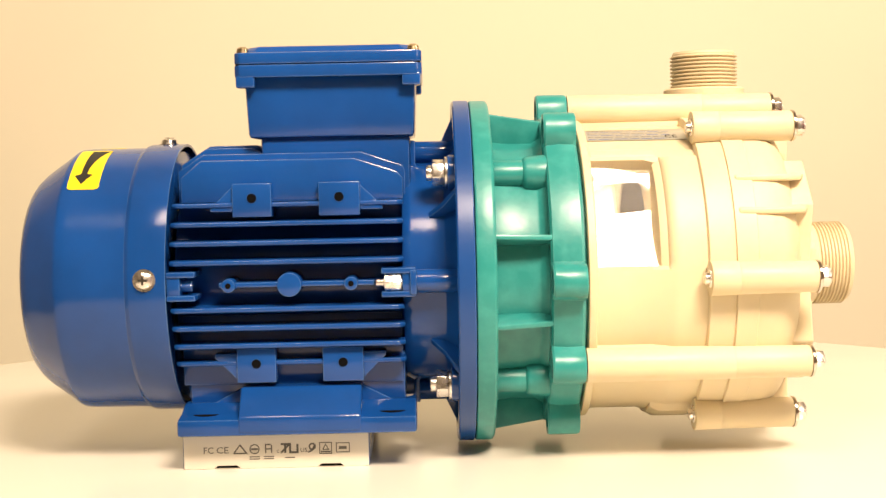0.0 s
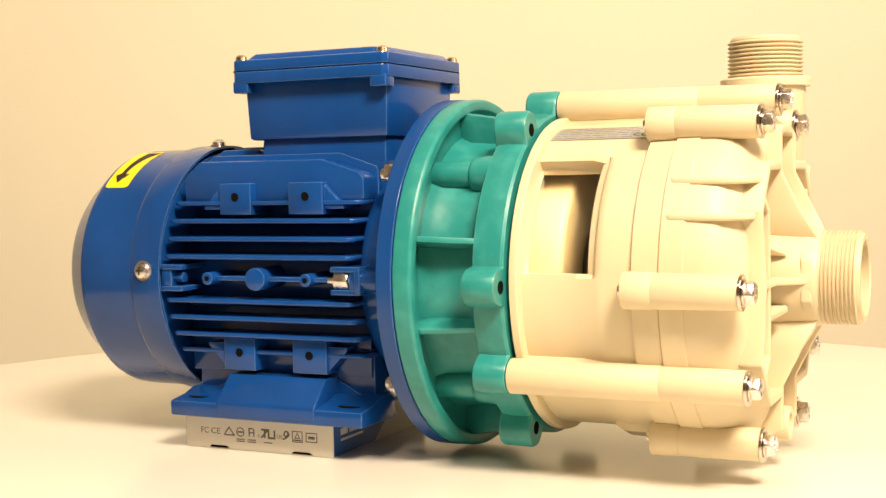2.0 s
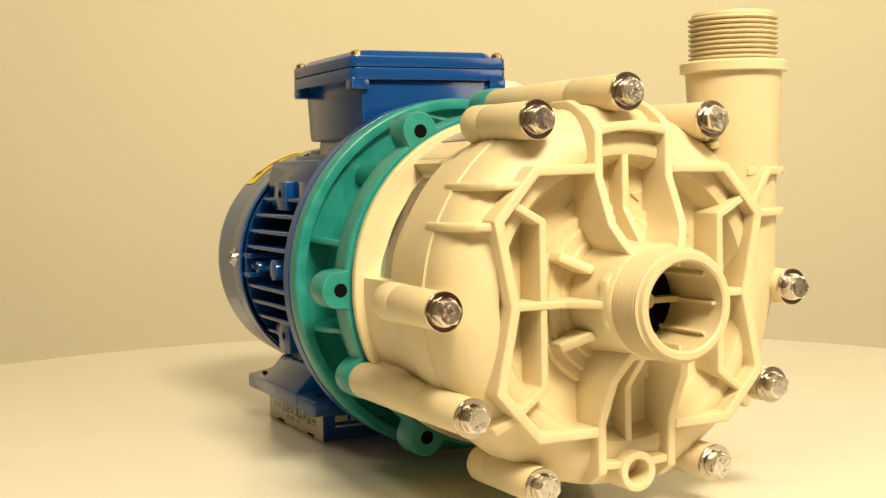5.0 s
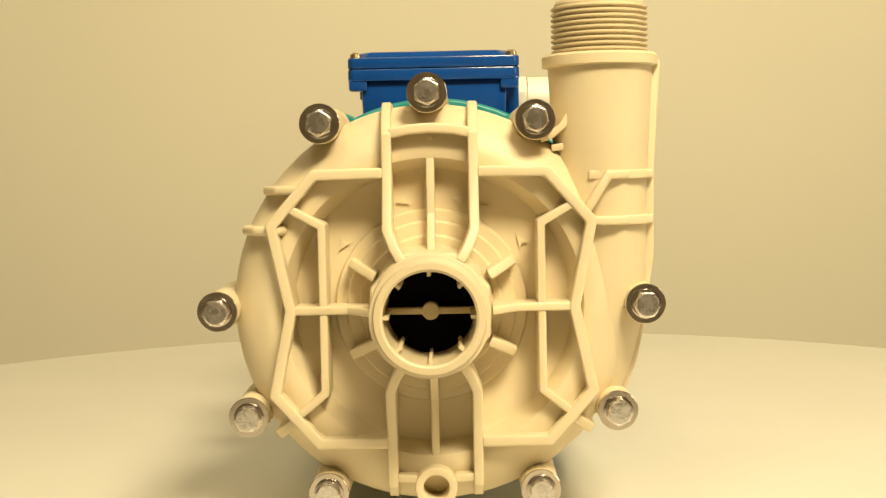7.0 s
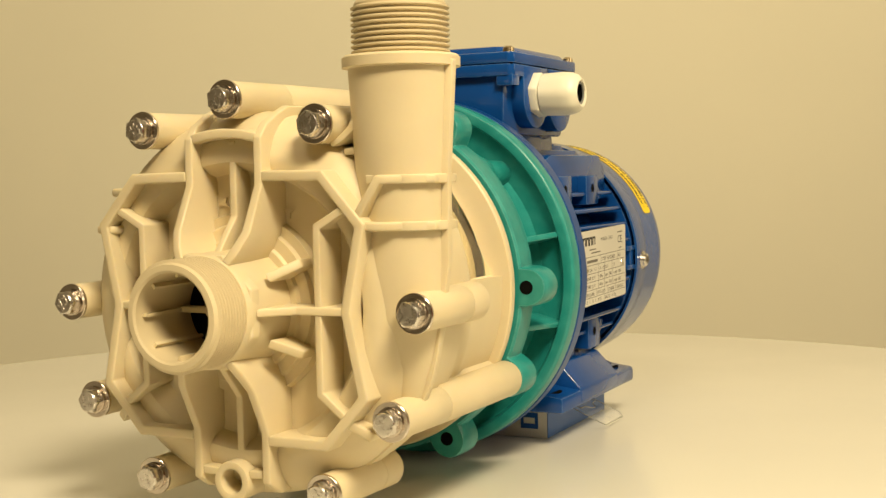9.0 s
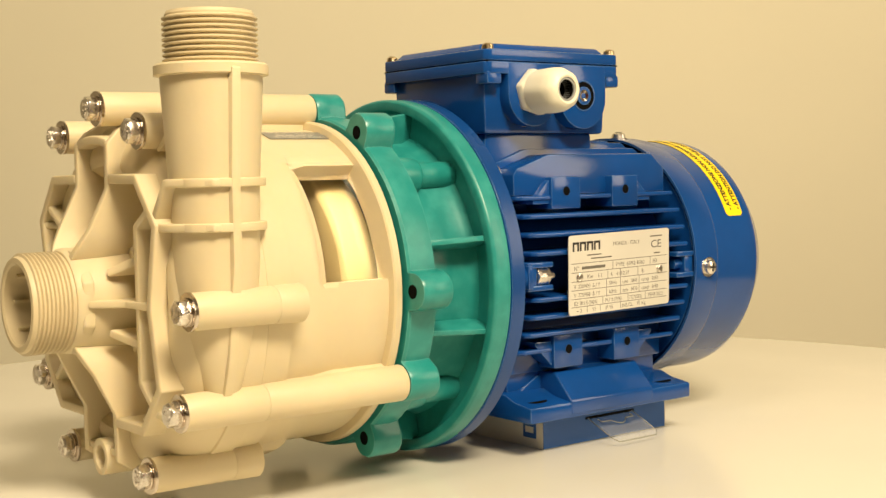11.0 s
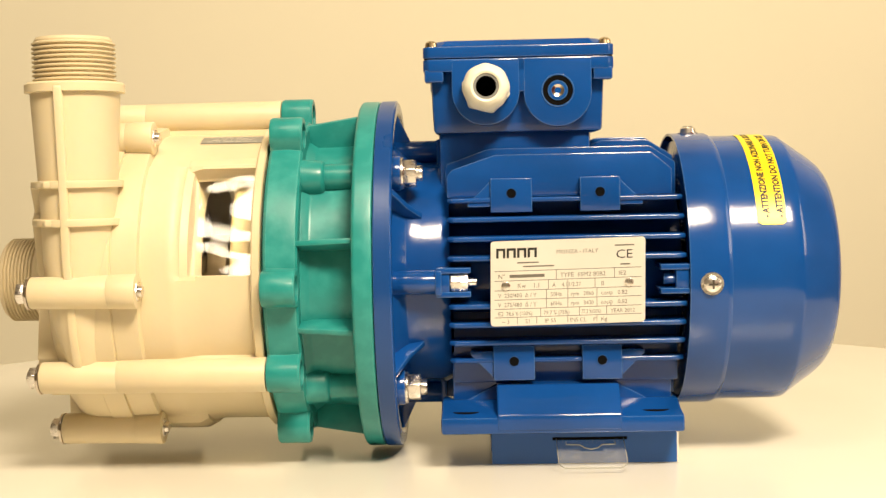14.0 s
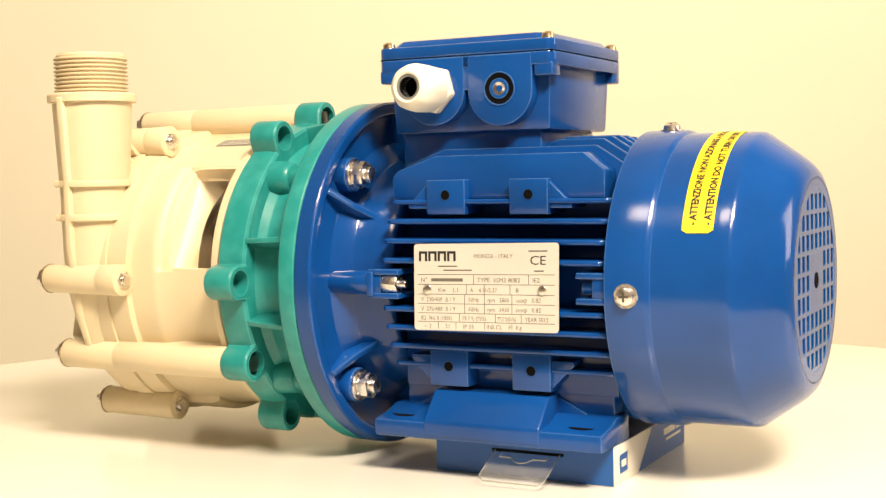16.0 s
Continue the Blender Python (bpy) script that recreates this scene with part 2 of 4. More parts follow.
def hexbolt(parent, x, cy, cz, turn=0.0, flip=1, r=5.7, washer=8.6, mat=STEEL, wmat=WASHER):
    """A hex head on a washer, its axis along the shaft."""
    bm = B()
    lathe(bm, [(x, 3.2), (x, washer), (x + flip * 1.1, washer), (x + flip * 1.35, washer - 0.25), (x + flip * 1.35, 3.2)], 28, cy, cz)
    part("washer", bm, wmat, parent, smooth=0.3)
    bm = B()
    lathe(bm, [(x + flip * 1.35, 3.2), (x + flip * 1.35, 6.3), (x + flip * 2.4, 6.3), (x + flip * 2.4, 3.2)], 28, cy, cz)
    part("lock_washer", bm, wmat, parent, bevel=0.25)
    bm = B()
    rod(bm, *sorted((x + flip * 2.2, x + flip * 6.4)), cy, cz, r * 1.04, 6, turn=turn)
    head = part("bolt_head", bm, mat, parent, bevel=0.45)
    bm = B()
    lathe(bm, [(x + flip * 6.2, 0.01), (x + flip * 6.2, r * 0.88), (x + flip * 6.9, r * 0.80), (x + flip * 6.95, 0.01)], 24, cy, cz, closed=False)
    crown = part("crown", bm, mat, head)
    c, k = math.cos(turn), math.sin(turn)
    for u0, u1, v0, v1 in ((-2.8, -1.9, 0.5, 2.6), (-1.3, 1.2, 1.9, 2.6), (0.6, 1.4, 0.4, 1.6), (-2.6, 0.4, -1.5, -0.8), (1.2, 2.6, -2.4, -1.0), (-1.2, -0.4, -3.2, -2.0)):
        bm = B()
        prism(bm, [(cy + c * u - k * v, cz + k * u + c * v) for u, v in ((u0, v0), (u1, v0), (u1, v1), (u0, v1))], along_x, x + flip * 6.8, x + flip * 7.3)
        part("raised_mark", bm, mat, crown)


# ------------------------------------------------------------------ the room
def room():
    bm = B()
    box(bm, -3000, 3000, 850, 950, -900, 2200)
    tagged(part("wall_north", bm, WALL, None, base=0), "plain cream painted wall behind the turntable", "wall", kind="structure")
    # walls out of view, added to close the room and feed bounce light
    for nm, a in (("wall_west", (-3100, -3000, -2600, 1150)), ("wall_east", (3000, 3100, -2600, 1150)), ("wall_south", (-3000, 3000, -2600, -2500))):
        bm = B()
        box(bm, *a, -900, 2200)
        tagged(part(nm, bm, DIM, None, base=0), "unseen pale wall, added to bounce and reflect light", "wall", kind="structure")
    bm = B()
    box(bm, -3100, 3100, -2600, 1150, -960, -900)
    tagged(part("floor", bm, FLOOR, None, base=0), "plain grey floor of the room", "floor", kind="structure")
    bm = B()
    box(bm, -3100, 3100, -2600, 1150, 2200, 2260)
    tagged(part("ceiling", bm, DIM, None, base=0), "unseen pale ceiling, added to bounce light", "ceiling", kind="structure")


def red_reflectors():
    """Unseen red door shapes behind the camera, added to redden the washers' reflections."""
    for n, (x0, x1, knob) in enumerate(((1350, 2120, 2060), (2126, 2896, 2186)), 1):
        bm = B()
        box(bm, x0, x1, -2499, -2462, -895, 1150)
        leaf = tagged(part("door_%d" % n, bm, RED_REFLECTOR, None, base=0, bevel=3), "unseen red panel in the shape of a door, added for reflections", "door", kind="structure")
        for z0, z1 in ((-760, -20), (120, 1010)):
            bm = B()
            box(bm, x0 + 120, x1 - 120, -2462.5, -2452, z0, z1)
            part("panel", bm, RED_REFLECTOR, leaf, base=0, bevel=5)
        bm = B()
        prism(bm, ring_pts(26, 24, knob, 60), along_y, -2462, -2405)
        part("door_handle", bm, STEEL, leaf, "round steel knob", base=0, bevel=8, seg=3)


def make_turntable():
    top = tagged(new("turntable"), "round white laminate turntable, clean and bare", "turntable")
    bm = B()
    lathe_z(bm, [(-18, 0.01), (-18, 516), (-15, 520), (-3, 520), (0, 516), (0, 0.01)], 128, closed=False)
    part("disc", bm, TABLE, top, base=0)
    bm = B()
    lathe_z(bm, [(-880, 0.01), (-880, 260), (-860, 260), (-850, 60), (-18.5, 60), (-18.5, 0.01)], 48, closed=False)
    part("pedestal", bm, WHITE_PLASTIC, top, base=0)
    return top


room()
red_reflectors()
turntable = make_turntable()


# ------------------------------------------------------------------ the pump
pump = tagged(new("magnetic_drive_pump"), "blue electric motor with teal bracket and cream plastic pump head", "pump")
ANGLES = (90, 120, 60, 180, 0, 210, 330, 240, 300)      # tie bolts seen from the pump's front, counted from +y


def bolt_place(deg, r=91.0):
    return r * math.cos(radians(deg)), r * math.sin(radians(deg))


def in_motor_frame():
    bm = B()
    lathe(bm, [(-137, 40), (-137, 52), (-12, 52), (-12, 40)], 72)
    frame_ob = part("motor_frame", bm, BLUE, pump, bevel=1.5)
    bm = B()
    lathe(bm, [(-152, 20), (-152, 72.5), (-139, 72.5), (-139, 20)], 72)
    part("end_shield", bm, BLUE, frame_ob, bevel=0.6)
    # horizontal side fins
    for side in (-1, 1):
        for z in (42.0, 32.0, 22.0, 12.0, -13.0, -23.0, -33.0, -43.0):
            tip = math.sqrt(74.5 ** 2 - z * z)
            bm = B()
            pts = [(-136, 24), (-136, tip - 2), (-133, tip), (-15, tip), (-12, tip - 3), (-12, 24)]
            prism(bm, [(x, side * y) for x, y in pts], along_z, z - 1.35, z + 1.35, None)
            part("cooling_fin", bm, BLUE, frame_ob, bevel=1.05, seg=3)
        # middle rail with three bosses (bare side only)
        if side < 0:
            bm = B()
            box(bm, -110, -28, -71, -42, -1.3, 1.3)
            part("rail", bm, BLUE, frame_ob, bevel=0.5)
            for x, r in ((-72.5, 6.4), (-104.5, 3.6), (-40, 3.6)):
                bm = B()
                prism(bm, ring_pts(r, 28, x, 0), along_y, -75.0, -42)
                boss = part("boss", bm, BLUE, frame_ob, bevel=0.5)
                if r < 5:
                    # small black disc on the boss face paints in the drilled shade
                    bm = B()
                    prism(bm, ring_pts(1.5, 14, x, 0), along_y, -75.3, -74)
                    part("hole_shade_disc", bm, BLACK, frame_ob)
        # clips at the ends of the rail, with a stud and nut on the flange side
        for x0, x1 in ((-137, -122), (-24, -6)):
            for z in (-6.2, 6.2):
                bm = B()
                box(bm, x0, x1, *sorted((side * 42, side * 75)), z - 1.5, z + 1.5)
                part("clip", bm, BLUE, frame_ob, bevel=0.6)
            bm = B()
            xm = x0 if x0 < -100 else x1 - 7
            box(bm, xm, xm + 7, *sorted((side * 42, side * 74)), -5, 5)
            part("clip_block", bm, BLUE, frame_ob, bevel=0.6)
        bm = B()
        rod(bm, -27, -13, side * 71, 0, 2.2, 16)
        part("stud", bm, STEEL, frame_ob, bevel=0.4)
        bm = B()
        rod(bm, -22.5, -13.6, side * 71, 0, 5.0, 6)
        part("nut", bm, STEEL, frame_ob, bevel=0.4)
        bm = B()
        rod(bm, -130, -124, side * 69, 0, 3.2, 6)
        part("nut", bm, BLUE, frame_ob, bevel=0.4)
        # mounting pads with a gusset each; flush black discs paint the drillings' shade
        for x0, x1 in ((-103, -82), (-57, -35)):
            for z0, z1, s in ((35.5, 53.5, 1), (-53.5, -35, -1)):
                bm = B()
                box(bm, x0, x1, *sorted((side * 22, side * 62.5)), z0, z1)
                pad = part("mounting_pad", bm, BLUE, frame_ob, bevel=0.7)
                bm = B()
                xm, zm = (x0 + x1) / 2, (z0 + z1) / 2 + 1
                prism(bm, ring_pts(2.6, 20, xm, zm), along_y, side * 60, side * 62.7)
                part("hole_shade_disc", bm, BLACK, pad)
                bm = B()
                lathe_pts = ring_pts(2.85, 24, xm, zm)
                inner = ring_pts(2.55, 24, xm, zm)
                for i in range(24):
                    j = (i + 1) % 24
                    bm.faces.new([bm.verts.new((p[0], side * d, p[1])) for p, d in
                                  ((lathe_pts[i], 62.75), (lathe_pts[j], 62.75), (inner[j], 62.75), (inner[i], 62.75))])
                bmesh.ops.remove_doubles(bm, verts=bm.verts, dist=0.01)
                part("hole_rim", bm, BLUE_FLANGE, pad)
                for xa, xb in ((x0 - 12, x0), (x1 + 12, x1)):
                    if (xa > x1 and x0 > -60) or (xa < x0 and x0 < -60):
                        bm = B()
                        zt, zb = (z1 - 1.5, z0 + 3) if s > 0 else (z0 + 1.5, z1 - 3)
                        prism(bm, [(xb, zt), (xb, zb), (xa, zb), (xa, zb + s * 2)], along_y, side * 40, side * 60.5)
                        part("gusset", bm, BLUE, pad, bevel=0.5)
    # upright fins beside and behind the terminal box
    for y, z0, z1, x1 in ((40, 30, 69.5, -11), (30, 38, 73, -90), (18, 44, 74.5, -90), (6, 48, 75, -90),
                          (-6, 48, 75, -90), (-18, 44, 74.5, -90), (-30, 38, 73, -90), (-40, 30, 69.5, -11)):
        bm = B()
        cut = 8 if x1 > -20 else 2
        prism(bm, [(-135, z0), (-135, z1 - 9), (-121, z1), (x1 - 3 * cut, z1), (x1 - 1, z1 - cut), (x1, z1 - cut - 3), (x1, z0)], along_y, y - 1.2, y + 1.2)
        part("cooling_fin", bm, BLUE, frame_ob, bevel=0.5)
    for s in (-1, 1):
        bm = B()
        prism(bm, [(-131, 43.5), (-131, 57), (-120, 66), (-38, 66), (-15, 58.5), (-12, 55), (-12, 43.5)], along_y, s * 40, s * 57.0)
        part("shoulder", bm, BLUE, frame_ob, bevel=0.8)
    # lower fins over the feet
    for y in (20, 34, 48):
        for s in (-1, 1):
            bm = B()
            z1 = -math.sqrt(74 ** 2 - y * y)
            box(bm, -134, -14, s * y - 1.2, s * y + 1.2, z1, -18)
            part("cooling_fin", bm, BLUE, frame_ob, bevel=0.5)


def in_feet():
    for s in (-1, 1):
        bm = B()

        def across(u, v, d):
            return (d, s * u, v)
        prism(bm, [(34, -80), (74, -80), (74, -71), (60, -69), (52, -66), (34, -66)], across, -134, -7)
        foot = part("foot", bm, BLUE, pump, bevel=1.6)
        bm = B()
        prism(bm, [(40, -78.4), (74.5, -78.4), (74.5, -70.5), (73.2, -69), (61, -56), (40, -56)], across, -101.5, -36.5)
        part("foot_block", bm, BLUE, foot, bevel=1.2, seg=3)
        for xa, xb in ((-101, -124), (-37, -14)):
            bm = B()
            prism(bm, [(xa, -57.5), (xa, -72), (xb, -72), (xb, -69.5)], lambda u, v, d: (u, s * d, v), 44, 49)
            part("foot_gusset", bm, BLUE, foot, bevel=0.7)
        bm = B()
        box(bm, -131, -13, *sorted((s * 26, s * 47)), -66.5, -40)
        part("skirt", bm, BLUE, foot, bevel=1.2)
        for x in (-120, -20):
            # black oval laid on the foot, painting in the slot's shade
            bm = B()
            prism(bm, [(x + 7 * math.cos(a), s * 64 + 4 * math.sin(a)) for a in [i * math.pi / 12 for i in range(24)]], along_z, -71, -69.6)
            part("bolt_slot_shade", bm, BLACK, foot)


def in_cowl():
    bm = B()
    lathe(bm, [(-137, 75.2), (-137, 76.6), (-156, 76.5), (-157.4, 76.0), (-159, 74.8), (-160, 74.7), (-190, 74.6), (-195, 74.3), (-196.4, 73.8), (-197.8, 72.7),
               (-213, 62.0), (-217, 58.6), (-219.5, 55.5), (-220.6, 52.0), (-220.6, 50.5), (-219.4, 50.5), (-218.4, 53), (-215, 57.5), (-197, 70.5), (-190, 72.8),
               (-160, 73.0), (-156, 74.8)], 112)
    cowl = part("fan_cowl", bm, BLUE, pump, "glossy dark blue sheet-metal fan cowl", smooth=0.5)
    # perforated end: rows of upright slots left open between bars
    pitch, slot_w, slot_h, R = 9.8, 6.3, 7.7, 48.0
    bm = B()

    def cell(y0, y1, z0, z1):
        def clip(y, z):
            z = max(-R, min(R, z))
            lim = math.sqrt(R * R - z * z)
            return (max(-lim, min(lim, y)), z)
        p = [clip(y0, z0), clip(y1, z0), clip(y1, z1), clip(y0, z1)]
        if abs((p[1][0] - p[0][0]) + (p[2][0] - p[3][0])) * (p[2][1] - p[1][1]) > 0.6:
            prism(bm, p, along_x, -220.4, -219.0)
    for j in range(-5, 6):
        z = j * pitch
        cell(-R, R, z + slot_h / 2, z + pitch - slot_h / 2)
        for i in range(-5, 6):
            y = i * pitch
            if 14 < math.hypot(y, z) < 44.5:
                cell(y - pitch / 2, y - slot_w / 2, z - slot_h / 2, z + slot_h / 2)
                cell(y + slot_w / 2, y + pitch / 2, z - slot_h / 2, z + slot_h / 2)
            else:
                cell(y - pitch / 2, y + pitch / 2, z - slot_h / 2, z + slot_h / 2)
    lathe(bm, [(-220.6, 45.5), (-220.6, 51.5), (-219.2, 51.5), (-219.2, 45.5)], 80)
    part("grille", bm, BLUE, cowl)
    bm = B()
    lathe(bm, [(-200, 0.01), (-200, 62), (-196, 62), (-196, 0.01)], 48, closed=False)
    part("fan_disc", bm, BLACK, cowl)
    # black spot on the solid middle paints a hole's shade
    bm = B()
    lathe(bm, [(-220.7, 0.01), (-220.7, 4.0), (-220.2, 4.0), (-220.2, 0.01)], 24, closed=False)
    part("centre_hole_shade", bm, BLACK, cowl)
    # cowl screws
    for deg in (-2, 88, 177):
        m = Matrix.Rotation(radians(deg), 4, "X") @ Matrix.Translation((-148, 0, 0))
        bm = B()
        prof = [(75.8, 0.01), (75.8, 6.0), (76.9, 6.0), (76.9, 4.6), (79.2, 4.2), (80.2, 2.6), (80.4, 0.01)]
        tmp = B()
        n = 24
        rings = [[tmp.verts.new((r * math.cos(2 * math.pi * i / n), d, r * math.sin(2 * math.pi * i / n))) for i in range(n)] for d, r in prof]
        for a, b in zip(rings, rings[1:]):
            for i in range(n):
                tmp.faces.new((a[i], a[(i + 1) % n], b[(i + 1) % n], b[i]))
        bmesh.ops.transform(tmp, matrix=m, verts=tmp.verts)
        bm.free()
        screw = part("screw", tmp, STEEL, cowl, "zinc cross-head screw")
        # dark cross standing on the head paints in the recess's shade
        bm = B()
        box(bm, -2.4, 2.4, 79.9, 80.55, -0.5, 0.5)
        box(bm, -0.5, 0.5, 79.8, 80.6, -2.4, 2.4)
        bmesh.ops.transform(bm, matrix=m, verts=bm.verts)
        part("cross_slot_shade", bm, STEEL_DARK, screw)
    # yellow stickers wrapped round the sheet

    def wrap(r):
        return lambda u, v, d: (u, r * math.cos(v / r) + d * math.cos(v / r), r * math.sin(v / r) + d * math.sin(v / r))

    def sheet(name, x0, x1, a0, a1, r, mat, label, parent, round_=2.2):
        bm2 = B()
        n = 60
        arc = [(a0 + (a1 - a0) * i / n) * r for i in range(n + 1)]
        cols = []
        for i, v in enumerate(arc):
            e = min(v - arc[0], arc[-1] - v)
            inset = round_ - math.sqrt(max(0, round_ ** 2 - (round_ - min(e, round_)) ** 2))
            cols.append([bm2.verts.new(wrap(r)(x, v, dd)) for x in (x0 + inset, x1 - inset) for dd in (0, 0.25)])
        for p, q in zip(cols, cols[1:]):
            for k, l in ((0, 2), (2, 3), (3, 1), (1, 0)):
                bm2.faces.new((p[k], q[k], q[l], p[l]))
        bm2.faces.new((cols[0][0], cols[0][2], cols[0][3], cols[0][1]))
        bm2.faces.new((cols[-1][0], cols[-1][1], cols[-1][3], cols[-1][2]))
        return part(name, bm2, mat, parent, label)
    r = 74.75
    st = sheet("warning_sticker", -188, -173, radians(21), radians(88), r, YELLOW, "yellow warning sticker with black capital letters", cowl)

    def on_warn(x):
        return lambda u, v, d: wrap(r)(x + v, radians(24) * r + u, 0.3 + d)
    lettering("writing", "- ATTENZIONE NON AZIONARE A SECCO", 4.9, INK, st, bold=0.2, place=lambda u, v, d: on_warn(-179.4)(u * 0.86, v, d))
    lettering("writing", "- ATTENTION DO NOT TURN ON DRY", 4.9, INK, st, bold=0.2, place=lambda u, v, d: on_warn(-186.6)(u * 0.86, v, d))
    st2 = sheet("rotation_sticker", -193, -176, radians(102), radians(136), r, YELLOW, "yellow sticker with a black rotation arrow", cowl)
    bm = B()
    shape = [(-185.8, 133), (-180.6, 127.0), (-183.9, 126.4), (-176.6, 104), (-186.5, 104), (-187.2, 126.4), (-190.4, 127.6)]
    a = [bm.verts.new(wrap(r)(x, radians(v) * r, 0.35)) for x, v in shape]
    bm.faces.new(a[0:3] + [a[5], a[6]])
    steps = 6
    prev = (a[2], a[5])
    for i in range(1, steps + 1):
        f = i / steps
        v = radians(126.4 + (104 - 126.4) * f) * r
        q = (bm.verts.new(wrap(r)(-183.9 + (-176.6 + 183.9) * f ** 1.6, v, 0.35)), bm.verts.new(wrap(r)(-187.2 + (-186.5 + 187.2) * f ** 1.6, v, 0.35)))
        bm.faces.new((prev[0], q[0], q[1], prev[1]))
        prev = q
    part("arrow", bm, INK, st2)


def in_flange():
    """The motor's drive-end shield with its round flange."""
    bm = B()
    lathe(bm, [(-13, 30), (-13, 61), (-8, 63), (2, 63), (10, 65), (18.5, 74), (19.5, 90), (15.5, 91.5), (15.5, 97), (16.5, 98), (25.0, 98), (25.0, 30)], 112)
    fl = part("flange", bm, BLUE, pump, "round blue motor flange with machined edge", bevel=0.6)
    bm = B()
    lathe(bm, [(16.6, 97), (16.6, 98.2), (24.4, 98.2), (24.4, 97)], 128)
    part("machined_edge", bm, BLUE_FLANGE, fl)
    for sy in (-1, 1):
        for sz in (-1, 1):
            y, z = sy * 57, sz * 57
            bm = B()
            rod(bm, 12, 20, y, z, 9.5, 24)
            part("bolt_boss", bm, BLUE, fl, bevel=0.8)
            bm = B()
            lathe(bm, [(10.6, 4), (10.6, 8.6), (12.2, 8.6), (12.2, 4)], 28, y, z)
            part("washer", bm, STEEL, fl, bevel=0.3)
            bm = B()
            rod(bm, 3.8, 10.5, y, z, 7.5, 6, turn=0.3)
            rod(bm, 0.5, 4.2, y, z, 4.2, 18)
            part("nut", bm, STEEL, fl, bevel=0.6)
    for deg in (33, 147, 213, 327, 90, 270):
        m = Matrix.Rotation(radians(deg), 4, "X")
        bm = B()
        prism(bm, [(0, 60), (19.7, 60), (19.7, 90), (16.5, 90), (9, 74), (2, 64)], lambda u, v, d: (u, v, d), -1.8, 1.8)
        bmesh.ops.transform(bm, matrix=m, verts=bm.verts)
        part("gusset", bm, BLUE, fl, bevel=0.6)
    # round lugs that reach from the frame to the flange
    for deg in (0, 90, 180, 270):
        y, z = 69 * math.cos(radians(deg)), 69 * math.sin(radians(deg))
        bm = B()
        rod(bm, -6, 19.4, y, z, 6.4, 28)
        part("lug", bm, BLUE, fl, bevel=0.8)
        bm = B()
        m = Matrix.Rotation(radians(deg), 4, "X")
        box(bm, -9, -5.4, 54, 76, -6.5, 6.5)
        bmesh.ops.transform(bm, matrix=m, verts=bm.verts)
        part("lug_block", bm, BLUE, fl, bevel=0.9)


